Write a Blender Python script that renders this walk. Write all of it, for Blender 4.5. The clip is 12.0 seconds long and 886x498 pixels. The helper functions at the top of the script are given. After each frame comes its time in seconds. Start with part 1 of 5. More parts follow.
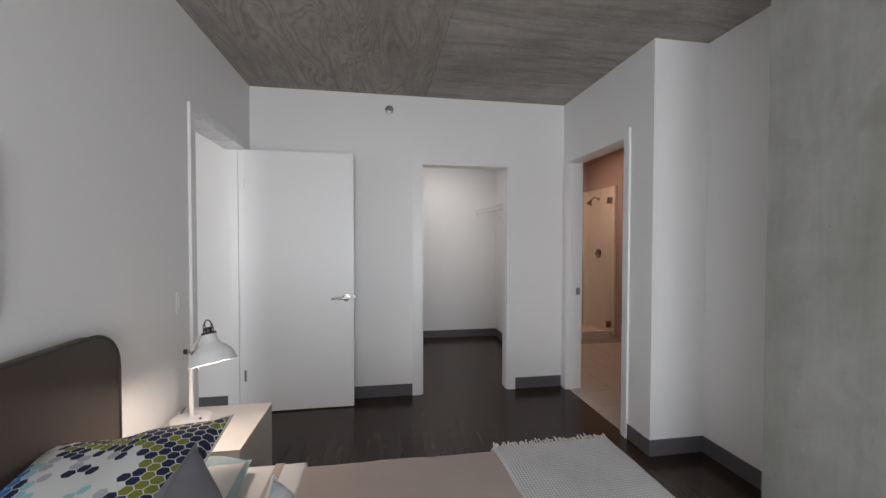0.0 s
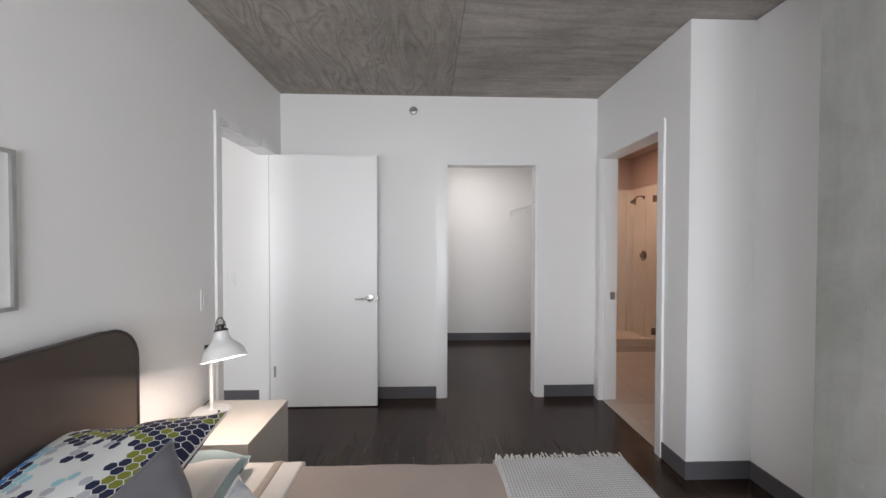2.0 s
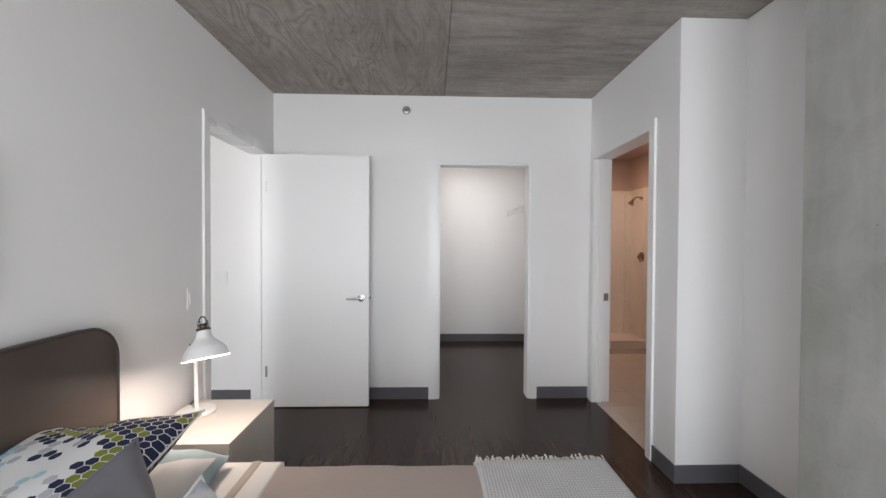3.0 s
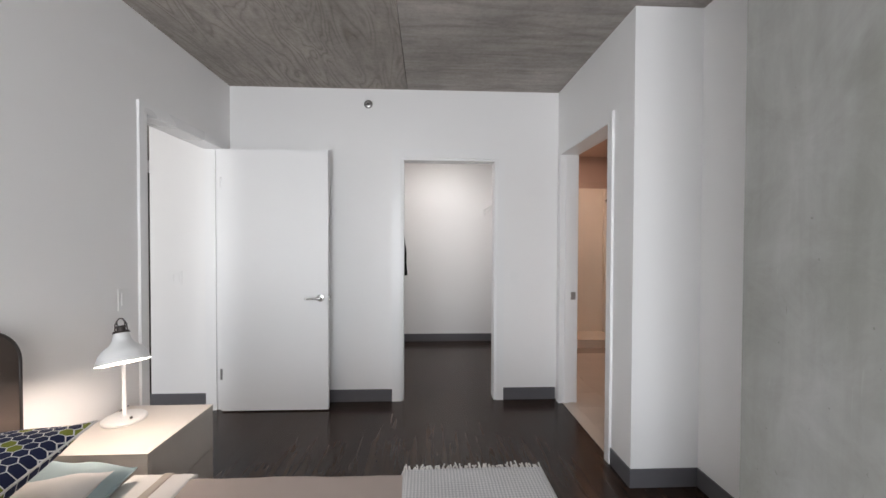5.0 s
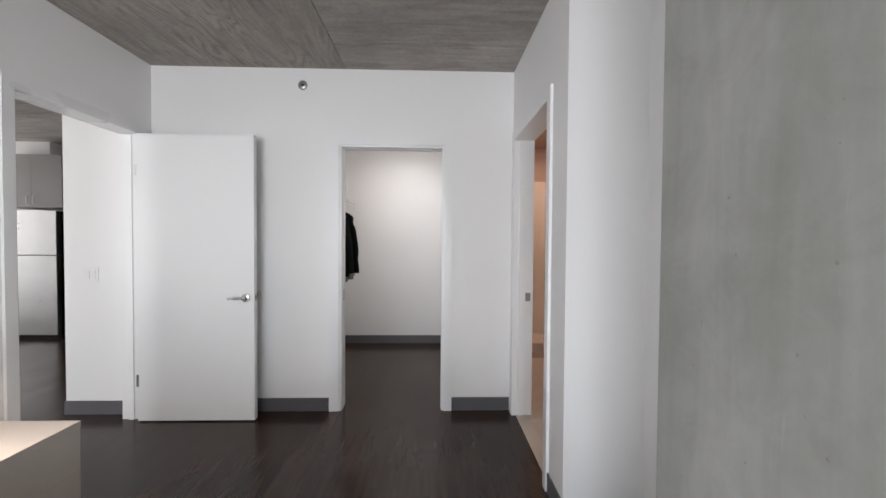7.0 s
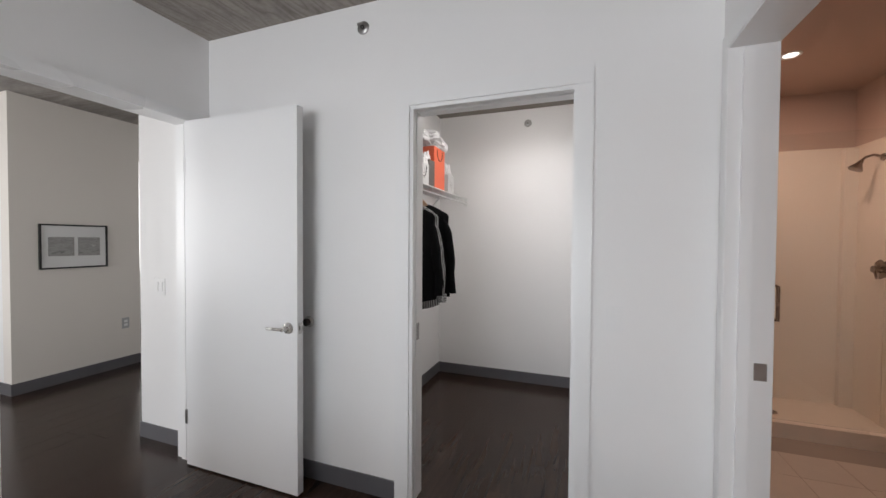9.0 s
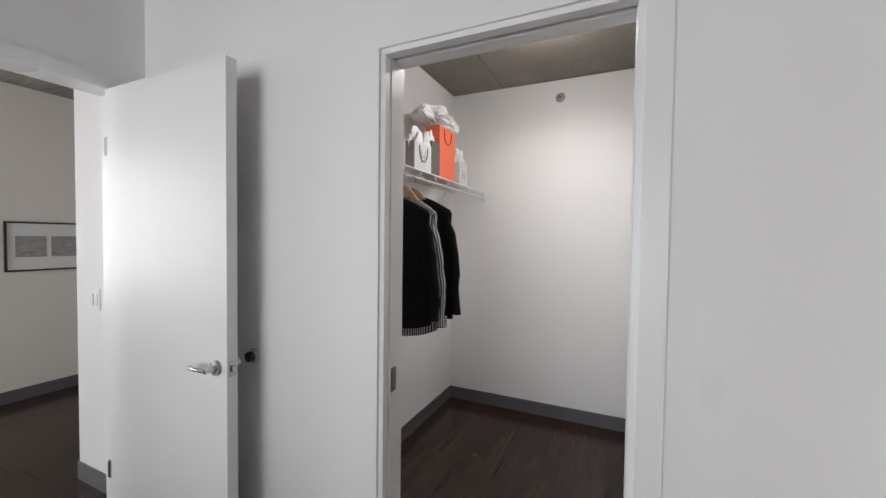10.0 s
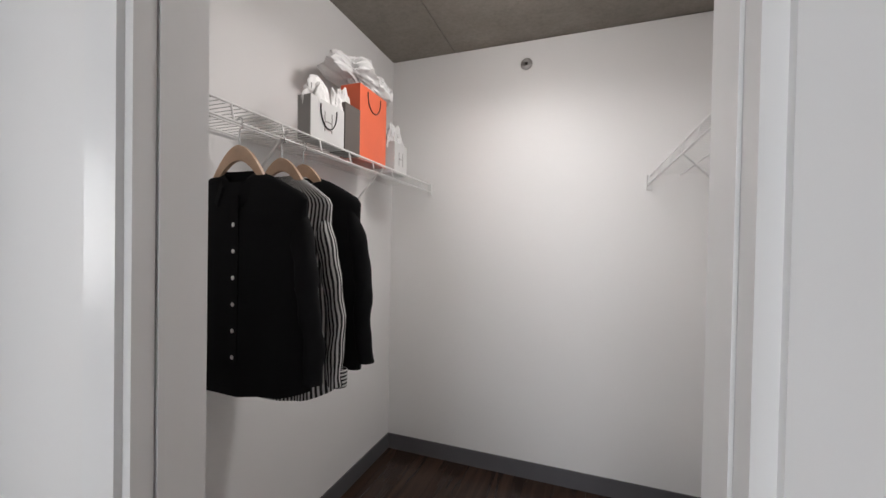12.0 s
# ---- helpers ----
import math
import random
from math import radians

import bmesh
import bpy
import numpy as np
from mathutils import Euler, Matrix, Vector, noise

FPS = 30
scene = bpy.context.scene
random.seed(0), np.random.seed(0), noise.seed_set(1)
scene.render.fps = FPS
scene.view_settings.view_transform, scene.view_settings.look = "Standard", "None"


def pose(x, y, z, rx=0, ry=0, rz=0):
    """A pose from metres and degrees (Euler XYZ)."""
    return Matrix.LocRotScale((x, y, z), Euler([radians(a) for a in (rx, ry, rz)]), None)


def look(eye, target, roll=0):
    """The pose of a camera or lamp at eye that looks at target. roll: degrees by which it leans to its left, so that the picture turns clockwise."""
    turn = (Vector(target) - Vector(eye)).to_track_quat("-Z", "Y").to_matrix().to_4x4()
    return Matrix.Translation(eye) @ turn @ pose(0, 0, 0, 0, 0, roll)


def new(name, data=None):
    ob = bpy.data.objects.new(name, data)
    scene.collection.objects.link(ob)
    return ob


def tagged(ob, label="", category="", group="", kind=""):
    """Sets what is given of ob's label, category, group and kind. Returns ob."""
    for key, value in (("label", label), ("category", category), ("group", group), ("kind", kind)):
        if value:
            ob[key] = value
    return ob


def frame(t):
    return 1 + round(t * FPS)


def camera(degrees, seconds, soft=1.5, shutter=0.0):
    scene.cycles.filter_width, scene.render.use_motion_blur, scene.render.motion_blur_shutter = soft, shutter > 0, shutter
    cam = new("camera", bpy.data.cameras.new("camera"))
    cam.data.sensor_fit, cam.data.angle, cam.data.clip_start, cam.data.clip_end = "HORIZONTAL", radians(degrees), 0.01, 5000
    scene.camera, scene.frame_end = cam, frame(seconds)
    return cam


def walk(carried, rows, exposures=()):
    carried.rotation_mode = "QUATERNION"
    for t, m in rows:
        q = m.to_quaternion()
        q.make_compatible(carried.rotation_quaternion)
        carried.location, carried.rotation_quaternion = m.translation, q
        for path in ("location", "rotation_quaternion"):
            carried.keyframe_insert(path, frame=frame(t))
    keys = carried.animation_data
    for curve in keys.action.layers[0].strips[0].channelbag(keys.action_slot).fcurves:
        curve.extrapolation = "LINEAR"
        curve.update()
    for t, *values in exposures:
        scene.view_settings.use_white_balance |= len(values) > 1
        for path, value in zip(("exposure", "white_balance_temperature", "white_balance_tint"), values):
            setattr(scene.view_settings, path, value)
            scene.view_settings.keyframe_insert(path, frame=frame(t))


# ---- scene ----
cam = camera(98.9, 12.0)

PATH = [
    (0, (1.103, -3.44, 1.407), (1.42, -1.466, 1.365), 0.1),
    (0.5, (1.096, -3.43, 1.41), (1.334, -1.444, 1.367), 0.1),
    (1, (1.124, -3.416, 1.401), (1.294, -1.424, 1.366), 0.1),
    (1.5, (1.205, -3.403, 1.401), (1.303, -1.406, 1.364), 0.0),
    (2, (1.308, -3.405, 1.405), (1.381, -1.407, 1.37), 0.1),
    (2.5, (1.374, -3.414, 1.401), (1.436, -1.415, 1.371), 0.2),
    (4.5, (1.515, -3.3, 1.397), (1.57, -1.3, 1.367), 0.4),
    (5, (1.671, -3.314, 1.388), (1.758, -1.316, 1.354), 0.2),
    (5.5, (1.827, -3.348, 1.382), (1.918, -1.35, 1.349), 0.3),
    (6, (1.954, -3.33, 1.377), (2.044, -1.333, 1.335), 0.4),
    (6.5, (2.101, -3.208, 1.36), (2.2, -1.21, 1.321), 0.3),
    (7, (2.194, -3.029, 1.367), (2.248, -1.03, 1.323), 0.4),
    (7.5, (2.323, -2.782, 1.364), (2.147, -0.79, 1.311), 0.3),
    (9.3, (2.302, -1.624, 1.421), (1.542, 0.225, 1.373), 0.45),
    (9.5, (2.285, -1.493, 1.425), (1.483, 0.338, 1.371), 0.5),
    (10, (2.233, -1.148, 1.455), (1.394, 0.667, 1.396), 0.7),
    (10.5, (2.179, -0.834, 1.459), (1.332, 0.977, 1.406), 0.7),
    (11, (2.137, -0.541, 1.487), (1.257, 1.254, 1.437), 0.7),
    (11.5, (2.1, -0.407, 1.497), (1.217, 1.387, 1.449), 1.0),
    (12, (2.129, -0.393, 1.452), (1.446, 1.487, 1.427), 1.0),
]
EXPOSURES = [(0, -0.47), (1.0, -0.25), (2.0, -0.04), (4.5, 0.05), (7.5, 0.06), (9.5, -0.04), (12.0, -0.03)]
walk(cam, [(t, look(eye, target, roll)) for t, eye, target, roll in PATH], EXPOSURES)

# ---- world and lights ----
world = bpy.data.worlds.new("sky_world")
scene.world = world
world.use_nodes = True
sky = world.node_tree.nodes.new("ShaderNodeTexSky")
sky.sky_type, sky.sun_disc = "NISHITA", False
sky.sun_elevation, sky.sun_rotation = radians(42), radians(20)
world.node_tree.nodes["Background"].inputs[1].default_value = 0.12
world.node_tree.links.new(sky.outputs[0], world.node_tree.nodes["Background"].inputs[0])


def area_light(name, m, sx, sy, watts, colour):
    data = bpy.data.lights.new(name, "AREA")
    data.shape, data.size, data.size_y, data.energy, data.color = "RECTANGLE", sx, sy, watts, colour
    ob = new(name, data)
    ob.matrix_world = m
    return ob


def point_light(name, xyz, radius, watts, colour):
    data = bpy.data.lights.new(name, "POINT")
    data.shadow_soft_size, data.energy, data.color = radius, watts, colour
    ob = new(name, data)
    ob.location = xyz
    return ob


# daylight in the window openings of bedroom, living room and kitchen
area_light("bedroom_window_daylight", look((1.27, -5.62, 1.2), (1.3, 0, 1.0)), 2.4, 2.36, 124, (0.932, 0.956, 1.0))
area_light("living_window_daylight", look((-3.82, -2.4, 1.6), (0, -2.2, 1.5)), 2.2, 1.75, 56, (1.0, 0.985, 0.995))
# added fill at an assumed, unseen end window; brightens the hall and core walls
area_light("living_end_fill", look((-1.15, -4.92, 1.5), (-1.6, 0, 1.4)), 1.4, 1.9, 66, (0.97, 0.98, 1.0))
area_light("kitchen_window_daylight", look((-6.05, 2.0, 1.5), (0, 2.0, 1.3)), 1.7, 1.8, 76, (1.0, 0.985, 0.985))
# lamps
closet_lamp = area_light("closet_lamp_light", look((1.82, 1.10, 2.612), (1.82, 1.10, 0)), 0.26, 0.26, 8.5, (1.0, 0.952, 0.932))
point_light("closet_dome_glow", (1.82, 1.10, 2.55), 0.1, 7.2, (1.0, 0.952, 0.932))
closet_lamp.data.shape = "DISK"
closet_lamp.data.spread = radians(160)
bath_lamp = area_light("bath_lamp_light", look((3.62, 1.43, 2.68), (3.62, 1.43, 0)), 0.08, 0.08, 10.5, (1.0, 0.68, 0.54))
bath_lamp.data.shape = "DISK"
point_light("desk_lamp_light", (0.356, -1.6165, 0.878), 0.03, 8.4, (1.0, 0.83, 0.73))

# ---- materials ----


def material(name, base, rough=0.5, metal=0.0):
    m = bpy.data.materials.new(name)
    m.use_nodes = True
    b = m.node_tree.nodes["Principled BSDF"]
    b.inputs["Base Color"].default_value = (*base, 1)
    b.inputs["Roughness"].default_value = rough
    b.inputs["Metallic"].default_value = metal
    return m


def add_node(m, kind, **sockets):
    n = m.node_tree.nodes.new(kind)
    for k, v in sockets.items():
        n.inputs[k.replace("_", " ")].default_value = v
    return n


def coords(m, scale=(1, 1, 1), turn=0.0):
    tc = m.node_tree.nodes.new("ShaderNodeTexCoord")
    mp = m.node_tree.nodes.new("ShaderNodeMapping")
    mp.inputs["Scale"].default_value = scale
    mp.inputs["Rotation"].default_value = (0, 0, turn)
    m.node_tree.links.new(tc.outputs["Object"], mp.inputs["Vector"])
    return mp.outputs[0]


def ramp(m, fac, stops):
    r = m.node_tree.nodes.new("ShaderNodeValToRGB")
    while len(r.color_ramp.elements) < len(stops):
        r.color_ramp.elements.new(0.5)
    for e, (p, c) in zip(r.color_ramp.elements, stops):
        e.position, e.color = p, (*c, 1)
    m.node_tree.links.new(fac, r.inputs[0])
    return r.outputs[0]


def bump(m, height, strength, distance):
    b = m.node_tree.nodes.new("ShaderNodeBump")
    b.inputs["Strength"].default_value, b.inputs["Distance"].default_value = strength, distance
    m.node_tree.links.new(height, b.inputs["Height"])
    m.node_tree.links.new(b.outputs[0], m.node_tree.nodes["Principled BSDF"].inputs["Normal"])
    return b


def set_colour(m, socket):
    m.node_tree.links.new(socket, m.node_tree.nodes["Principled BSDF"].inputs["Base Color"])


def set_rough(m, fac, low, high):
    mr = m.node_tree.nodes.new("ShaderNodeMapRange")
    mr.inputs["To Min"].default_value, mr.inputs["To Max"].default_value = low, high
    m.node_tree.links.new(fac, mr.inputs[0])
    m.node_tree.links.new(mr.outputs[0], m.node_tree.nodes["Principled BSDF"].inputs["Roughness"])


def noise_tex(m, vec, scale, detail=3.0, rough=0.55, distortion=0.0):
    n = add_node(m, "ShaderNodeTexNoise", Scale=scale, Detail=detail, Roughness=rough, Distortion=distortion)
    m.node_tree.links.new(vec, n.inputs["Vector"])
    return n.outputs[0]


def mix_col(m, a, b, fac=0.5, mode="MIX"):
    n = m.node_tree.nodes.new("ShaderNodeMix")
    n.data_type, n.blend_type = "RGBA", mode
    for sock, v in ((n.inputs[6], a), (n.inputs[7], b), (n.inputs[0], fac)):
        if isinstance(v, bpy.types.NodeSocket):
            m.node_tree.links.new(v, sock)
        else:
            sock.default_value = v if isinstance(v, float) else (*v, 1)
    return n.outputs[2]


def varied(name, base, rough, spread=0.06, scale=3.0, fine=120.0, relief=0.15, metal=0.0, depth=0.001):
    """A plain surface with faint blotches and fine relief."""
    m = material(name, base, rough, metal)
    v = coords(m)
    big = noise_tex(m, v, scale, 4)
    small = noise_tex(m, v, fine, 3)
    lo = [c * (1 - spread) for c in base]
    hi = [min(1, c * (1 + spread)) for c in base]
    set_colour(m, ramp(m, big, [(0.3, lo), (0.7, hi)]))
    set_rough(m, big, max(0.02, rough - 0.07), min(1, rough + 0.07))
    if relief:
        bump(m, small, relief, depth)
    return m


def concrete(name, base, figure=(1.5, 0.33, 1.0), lines=20.0, grain=0.7, streaks=(9.0, 1.0, 9.0), contrast=0.7, turn=0.0):
    """Board-formed concrete: the contour lines of plywood figure left in the cement, streaks, blotches, pores."""
    m = material(name, base, 0.75)
    nt = m.node_tree
    v = coords(m)
    fig = noise_tex(m, coords(m, figure, turn), 1.5, 2.2, 0.45, 0.5)
    mul = nt.nodes.new("ShaderNodeMath")
    mul.operation, mul.inputs[1].default_value = "MULTIPLY", lines
    nt.links.new(fig, mul.inputs[0])
    band = nt.nodes.new("ShaderNodeMath")
    band.operation, band.inputs[1].default_value = "PINGPONG", 0.5
    nt.links.new(mul.outputs[0], band.inputs[0])
    streak = noise_tex(m, coords(m, streaks, turn), 1.6, 7, 0.66, 0.5)
    blot = noise_tex(m, v, 1.1, 6, 0.62)
    pore = noise_tex(m, v, 40, 5, 0.75)
    worn = noise_tex(m, v, 2.3, 4, 0.6)
    lo, hi = [c * 0.74 for c in base], [c * 1.2 for c in base]
    col = ramp(m, blot, [(0.3, lo), (0.72, hi)])
    c2 = ramp(m, band.outputs[0], [(0.0, (0.52, 0.5, 0.47)), (0.16, (0.86, 0.855, 0.84)), (0.5, (1.08, 1.07, 1.06))])
    some = nt.nodes.new("ShaderNodeMapRange")
    some.inputs["From Min"].default_value, some.inputs["From Max"].default_value = 0.36, 0.58
    some.inputs["To Min"].default_value, some.inputs["To Max"].default_value = grain * 0.15, grain
    nt.links.new(worn, some.inputs[0])
    col = mix_col(m, col, c2, some.outputs[0], "MULTIPLY")
    col = mix_col(m, col, ramp(m, streak, [(0.3, (0.7, 0.69, 0.67)), (0.62, (1.1, 1.1, 1.09))]), contrast, "MULTIPLY")
    col = mix_col(m, col, ramp(m, pore, [(0.35, (0.78, 0.78, 0.77)), (0.6, (1.06, 1.06, 1.06))]), 0.6, "MULTIPLY")
    set_colour(m, col)
    bump(m, streak, 0.2, 0.003)
    return m


def column_concrete():
    """Smooth cast concrete with cloudy stains, drip streaks, small pits."""
    base = (0.30, 0.30, 0.292)
    m = material("column_concrete", base, 0.7)
    v = coords(m)
    cloud = noise_tex(m, v, 1.3, 6, 0.6, 0.6)
    drip = noise_tex(m, coords(m, (5.0, 5.0, 0.55)), 1.5, 5, 0.6, 0.3)
    spot = noise_tex(m, coords(m, (1.0, 1.0, 1.0)), 4.5, 3, 0.5)
    pit = noise_tex(m, coords(m, (1.0, 1.0, 0.8)), 48, 2, 0.5)
    c = ramp(m, cloud, [(0.28, (0.312, 0.312, 0.294)), (0.5, (0.362, 0.362, 0.343)), (0.72, (0.412, 0.41, 0.398))])
    mottle = noise_tex(m, v, 5.0, 9, 0.7, 0.8)
    scrape = noise_tex(m, coords(m, (14.0, 14.0, 1.6)), 2.0, 3, 0.5, 1.2)
    c = mix_col(m, c, ramp(m, mottle, [(0.34, (0.88, 0.88, 0.86)), (0.62, (1.05, 1.05, 1.05))]), 0.8, "MULTIPLY")
    c = mix_col(m, c, ramp(m, scrape, [(0.7, (1.0, 1.0, 1.0)), (0.74, (1.1, 1.1, 1.09))]), 0.8, "MULTIPLY")
    smear = noise_tex(m, coords(m, (3.0, 3.0, 0.28)), 1.1, 3, 0.5, 0.9)
    c = mix_col(m, c, ramp(m, smear, [(0.52, (1.0, 1.0, 1.0)), (0.66, (1.13, 1.13, 1.13))]), 0.8, "MULTIPLY")
    nick = noise_tex(m, coords(m, (60.0, 60.0, 5.0)), 1.0, 2, 0.5, 0.6)
    c = mix_col(m, c, ramp(m, nick, [(0.2, (0.7, 0.69, 0.67)), (0.25, (1.0, 1.0, 1.0))]), 0.8, "MULTIPLY")
    c = mix_col(m, c, ramp(m, drip, [(0.35, (0.86, 0.86, 0.84)), (0.62, (1.06, 1.06, 1.07))]), 0.7, "MULTIPLY")
    c = mix_col(m, c, ramp(m, spot, [(0.24, (0.78, 0.775, 0.75)), (0.36, (1.0, 1.0, 1.0))]), 0.7, "MULTIPLY")
    c = mix_col(m, c, ramp(m, pit, [(0.22, (0.62, 0.61, 0.59)), (0.27, (1.0, 1.0, 1.0))]), 0.7, "MULTIPLY")
    set_colour(m, c)
    m.node_tree.nodes["Principled BSDF"].inputs["Specular IOR Level"].default_value = 0.15
    bump(m, pit, 0.12, 0.002)
    return m


M = {}
M["paint"] = varied("white_wall_paint", (0.86, 0.852, 0.846), 0.55, 0.015, 0.8, 260, 0.06)
M["beige"] = varied("warm_white_paint", (0.8, 0.755, 0.70), 0.55, 0.015, 0.8, 260, 0.06)
M["trim"] = varied("white_semigloss_trim", (0.85, 0.848, 0.846), 0.3, 0.003, 0.6, 140, 0.03)
M["door"] = varied("white_door_paint", (0.84, 0.84, 0.84), 0.34, 0.004, 0.7, 150, 0.05)
M["base"] = varied("grey_vinyl_base", (0.115, 0.112, 0.12), 0.45, 0.08, 4, 140, 0.1)
M["ceil_left"] = concrete("formed_concrete_swirl", (0.38, 0.345, 0.318), (2.4, 0.55, 1.0), 19.0, 0.68, (8.0, 1.2, 6.0), 0.65, radians(-8))
M["ceil_right"] = concrete("formed_concrete_cross", (0.41, 0.38, 0.357), (0.4, 2.2, 1.0), 8.0, 0.4, (1.1, 7.0, 7.0), 0.9)
M["column"] = column_concrete()
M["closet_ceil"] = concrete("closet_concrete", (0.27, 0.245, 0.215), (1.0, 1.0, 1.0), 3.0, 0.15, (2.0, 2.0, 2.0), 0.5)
M["tan_paint"] = varied("warm_bath_paint", (0.5, 0.385, 0.32), 0.6, 0.03, 1.0, 200, 0.08)
M["tile"] = varied("beige_floor_tile", (0.62, 0.56, 0.49), 0.35, 0.06, 3, 60, 0.05)
M["shower"] = varied("cream_shower_panel", (0.84, 0.76, 0.66), 0.25, 0.02, 2, 60, 0.02)
M["nickel"] = varied("satin_nickel", (0.58, 0.57, 0.55), 0.28, 0.05, 20, 300, 0.05, 1.0)
M["dark_metal"] = varied("dark_bronze_metal", (0.09, 0.08, 0.075), 0.35, 0.1, 20, 200, 0.05, 1.0)
M["bath_metal"] = varied("brushed_bronze_metal", (0.3, 0.25, 0.21), 0.26, 0.08, 20, 200, 0.05, 1.0)
M["chrome"] = varied("chrome", (0.75, 0.75, 0.75), 0.12, 0.03, 10, 100, 0.0, 1.0)
M["white_metal"] = varied("white_lamp_enamel", (0.82, 0.82, 0.81), 0.3, 0.02, 6, 90, 0.03)
M["white_wire"] = varied("white_coated_wire", (0.8, 0.8, 0.79), 0.4, 0.02, 8, 120, 0.04)
M["plate"] = varied("white_switch_plastic", (0.85, 0.845, 0.84), 0.35, 0.01, 6, 90, 0.0)
M["lacquer"] = varied("cream_lacquer", (0.68, 0.635, 0.585), 0.38, 0.03, 3, 150, 0.05)


def wood_floor():
    m = material("dark_plank_floor", (0.03, 0.025, 0.022), 0.33)
    vs = coords(m, (6.0, 0.45, 6.0))
    v = coords(m)
    info = m.node_tree.nodes.new("ShaderNodeObjectInfo")
    off = m.node_tree.nodes.new("ShaderNodeVectorMath")
    off.operation = "MULTIPLY_ADD"
    off.inputs[1].default_value = (1, 1, 1)
    comb = m.node_tree.nodes.new("ShaderNodeCombineXYZ")
    mul = m.node_tree.nodes.new("ShaderNodeMath")
    mul.operation, mul.inputs[1].default_value = "MULTIPLY", 37.0
    m.node_tree.links.new(info.outputs["Random"], mul.inputs[0])
    m.node_tree.links.new(mul.outputs[0], comb.inputs[0])
    m.node_tree.links.new(mul.outputs[0], comb.inputs[1])
    m.node_tree.links.new(vs, off.inputs[0])
    m.node_tree.links.new(comb.outputs[0], off.inputs[2])
    grain = noise_tex(m, off.outputs[0], 3.0, 7, 0.62, 0.7)
    fine = noise_tex(m, off.outputs[0], 14.0, 4, 0.6)
    c = ramp(m, grain, [(0.28, (0.024, 0.0138, 0.0102)), (0.5, (0.037, 0.0215, 0.0154)), (0.75, (0.058, 0.034, 0.024))])
    tone = ramp(m, info.outputs["Random"], [(0.0, (0.86, 0.855, 0.85)), (1.0, (1.12, 1.11, 1.1))])
    set_colour(m, mix_col(m, c, tone, 1.0, "MULTIPLY"))
    streak = noise_tex(m, off.outputs[0], 1.1, 5, 0.6, 0.4)
    set_rough(m, streak, 0.12, 0.32)
    m.node_tree.nodes["Principled BSDF"].inputs["Specular IOR Level"].default_value = 0.3
    bump(m, fine, 0.02, 0.0006)
    return m


M["floor"] = wood_floor()
M["subfloor"] = varied("floor_joint_dark", (0.012, 0.01, 0.01), 0.7)

# ---- mesh helpers ----


def obj(name, bm, mat, parent=None, label="", bevel=0.0, smooth=False, category="", group="", kind=""):
    if bevel:
        bmesh.ops.bevel(bm, geom=[e for e in bm.edges if len(e.link_faces) == 2 and e.calc_face_angle(0) > 0.6], offset=bevel, segments=2, affect="EDGES", profile=0.6)
    me = bpy.data.meshes.new(name)
    bmesh.ops.recalc_face_normals(bm, faces=bm.faces)
    bm.to_mesh(me)
    bm.free()
    me.materials.append(mat)
    if smooth:
        for p in me.polygons:
            p.use_smooth = True
        me.set_sharp_from_angle(angle=radians(38))
    ob = new(name, me)
    if parent is not None:
        ob.parent = parent
    return tagged(ob, label, category, group, kind)


def part(name, bm, mat, parent, label="", bevel=0.0, smooth=False):
    return obj(name, bm, mat, parent, label, bevel, smooth)


def thing(name, xyz, label, category, group="", rz=0.0):
    e = new(name)
    e.empty_display_size = 0.1
    e.matrix_basis = pose(*xyz, 0, 0, rz)
    return tagged(e, label, category, group)


def box(bm, x0, x1, y0, y1, z0, z1):
    v = [bm.verts.new(p) for p in ((x0, y0, z0), (x1, y0, z0), (x1, y1, z0), (x0, y1, z0), (x0, y0, z1), (x1, y0, z1), (x1, y1, z1), (x0, y1, z1))]
    for f in ((0, 3, 2, 1), (4, 5, 6, 7), (0, 1, 5, 4), (1, 2, 6, 5), (2, 3, 7, 6), (3, 0, 4, 7)):
        bm.faces.new([v[i] for i in f])
    return v


def boxes(*rows):
    bm = bmesh.new()
    for r in rows:
        box(bm, *r)
    return bm


def lathe(profile, n=32, m=None):
    """Surface of revolution about z from (radius, z) pairs."""
    bm = bmesh.new()
    rings = []
    for r, z in profile:
        if r < 1e-6:
            rings.append([bm.verts.new((0, 0, z))])
        else:
            rings.append([bm.verts.new((r * math.cos(2 * math.pi * i / n), r * math.sin(2 * math.pi * i / n), z)) for i in range(n)])
    for a, b in zip(rings, rings[1:]):
        for i in range(n):
            j = (i + 1) % n
            q = [a[i % len(a)], a[j % len(a)], b[j % len(b)], b[i % len(b)]]
            q = list(dict.fromkeys(q))
            if len(q) > 2:
                bm.faces.new(q)
    if m is not None:
        bm.transform(m)
    return bm


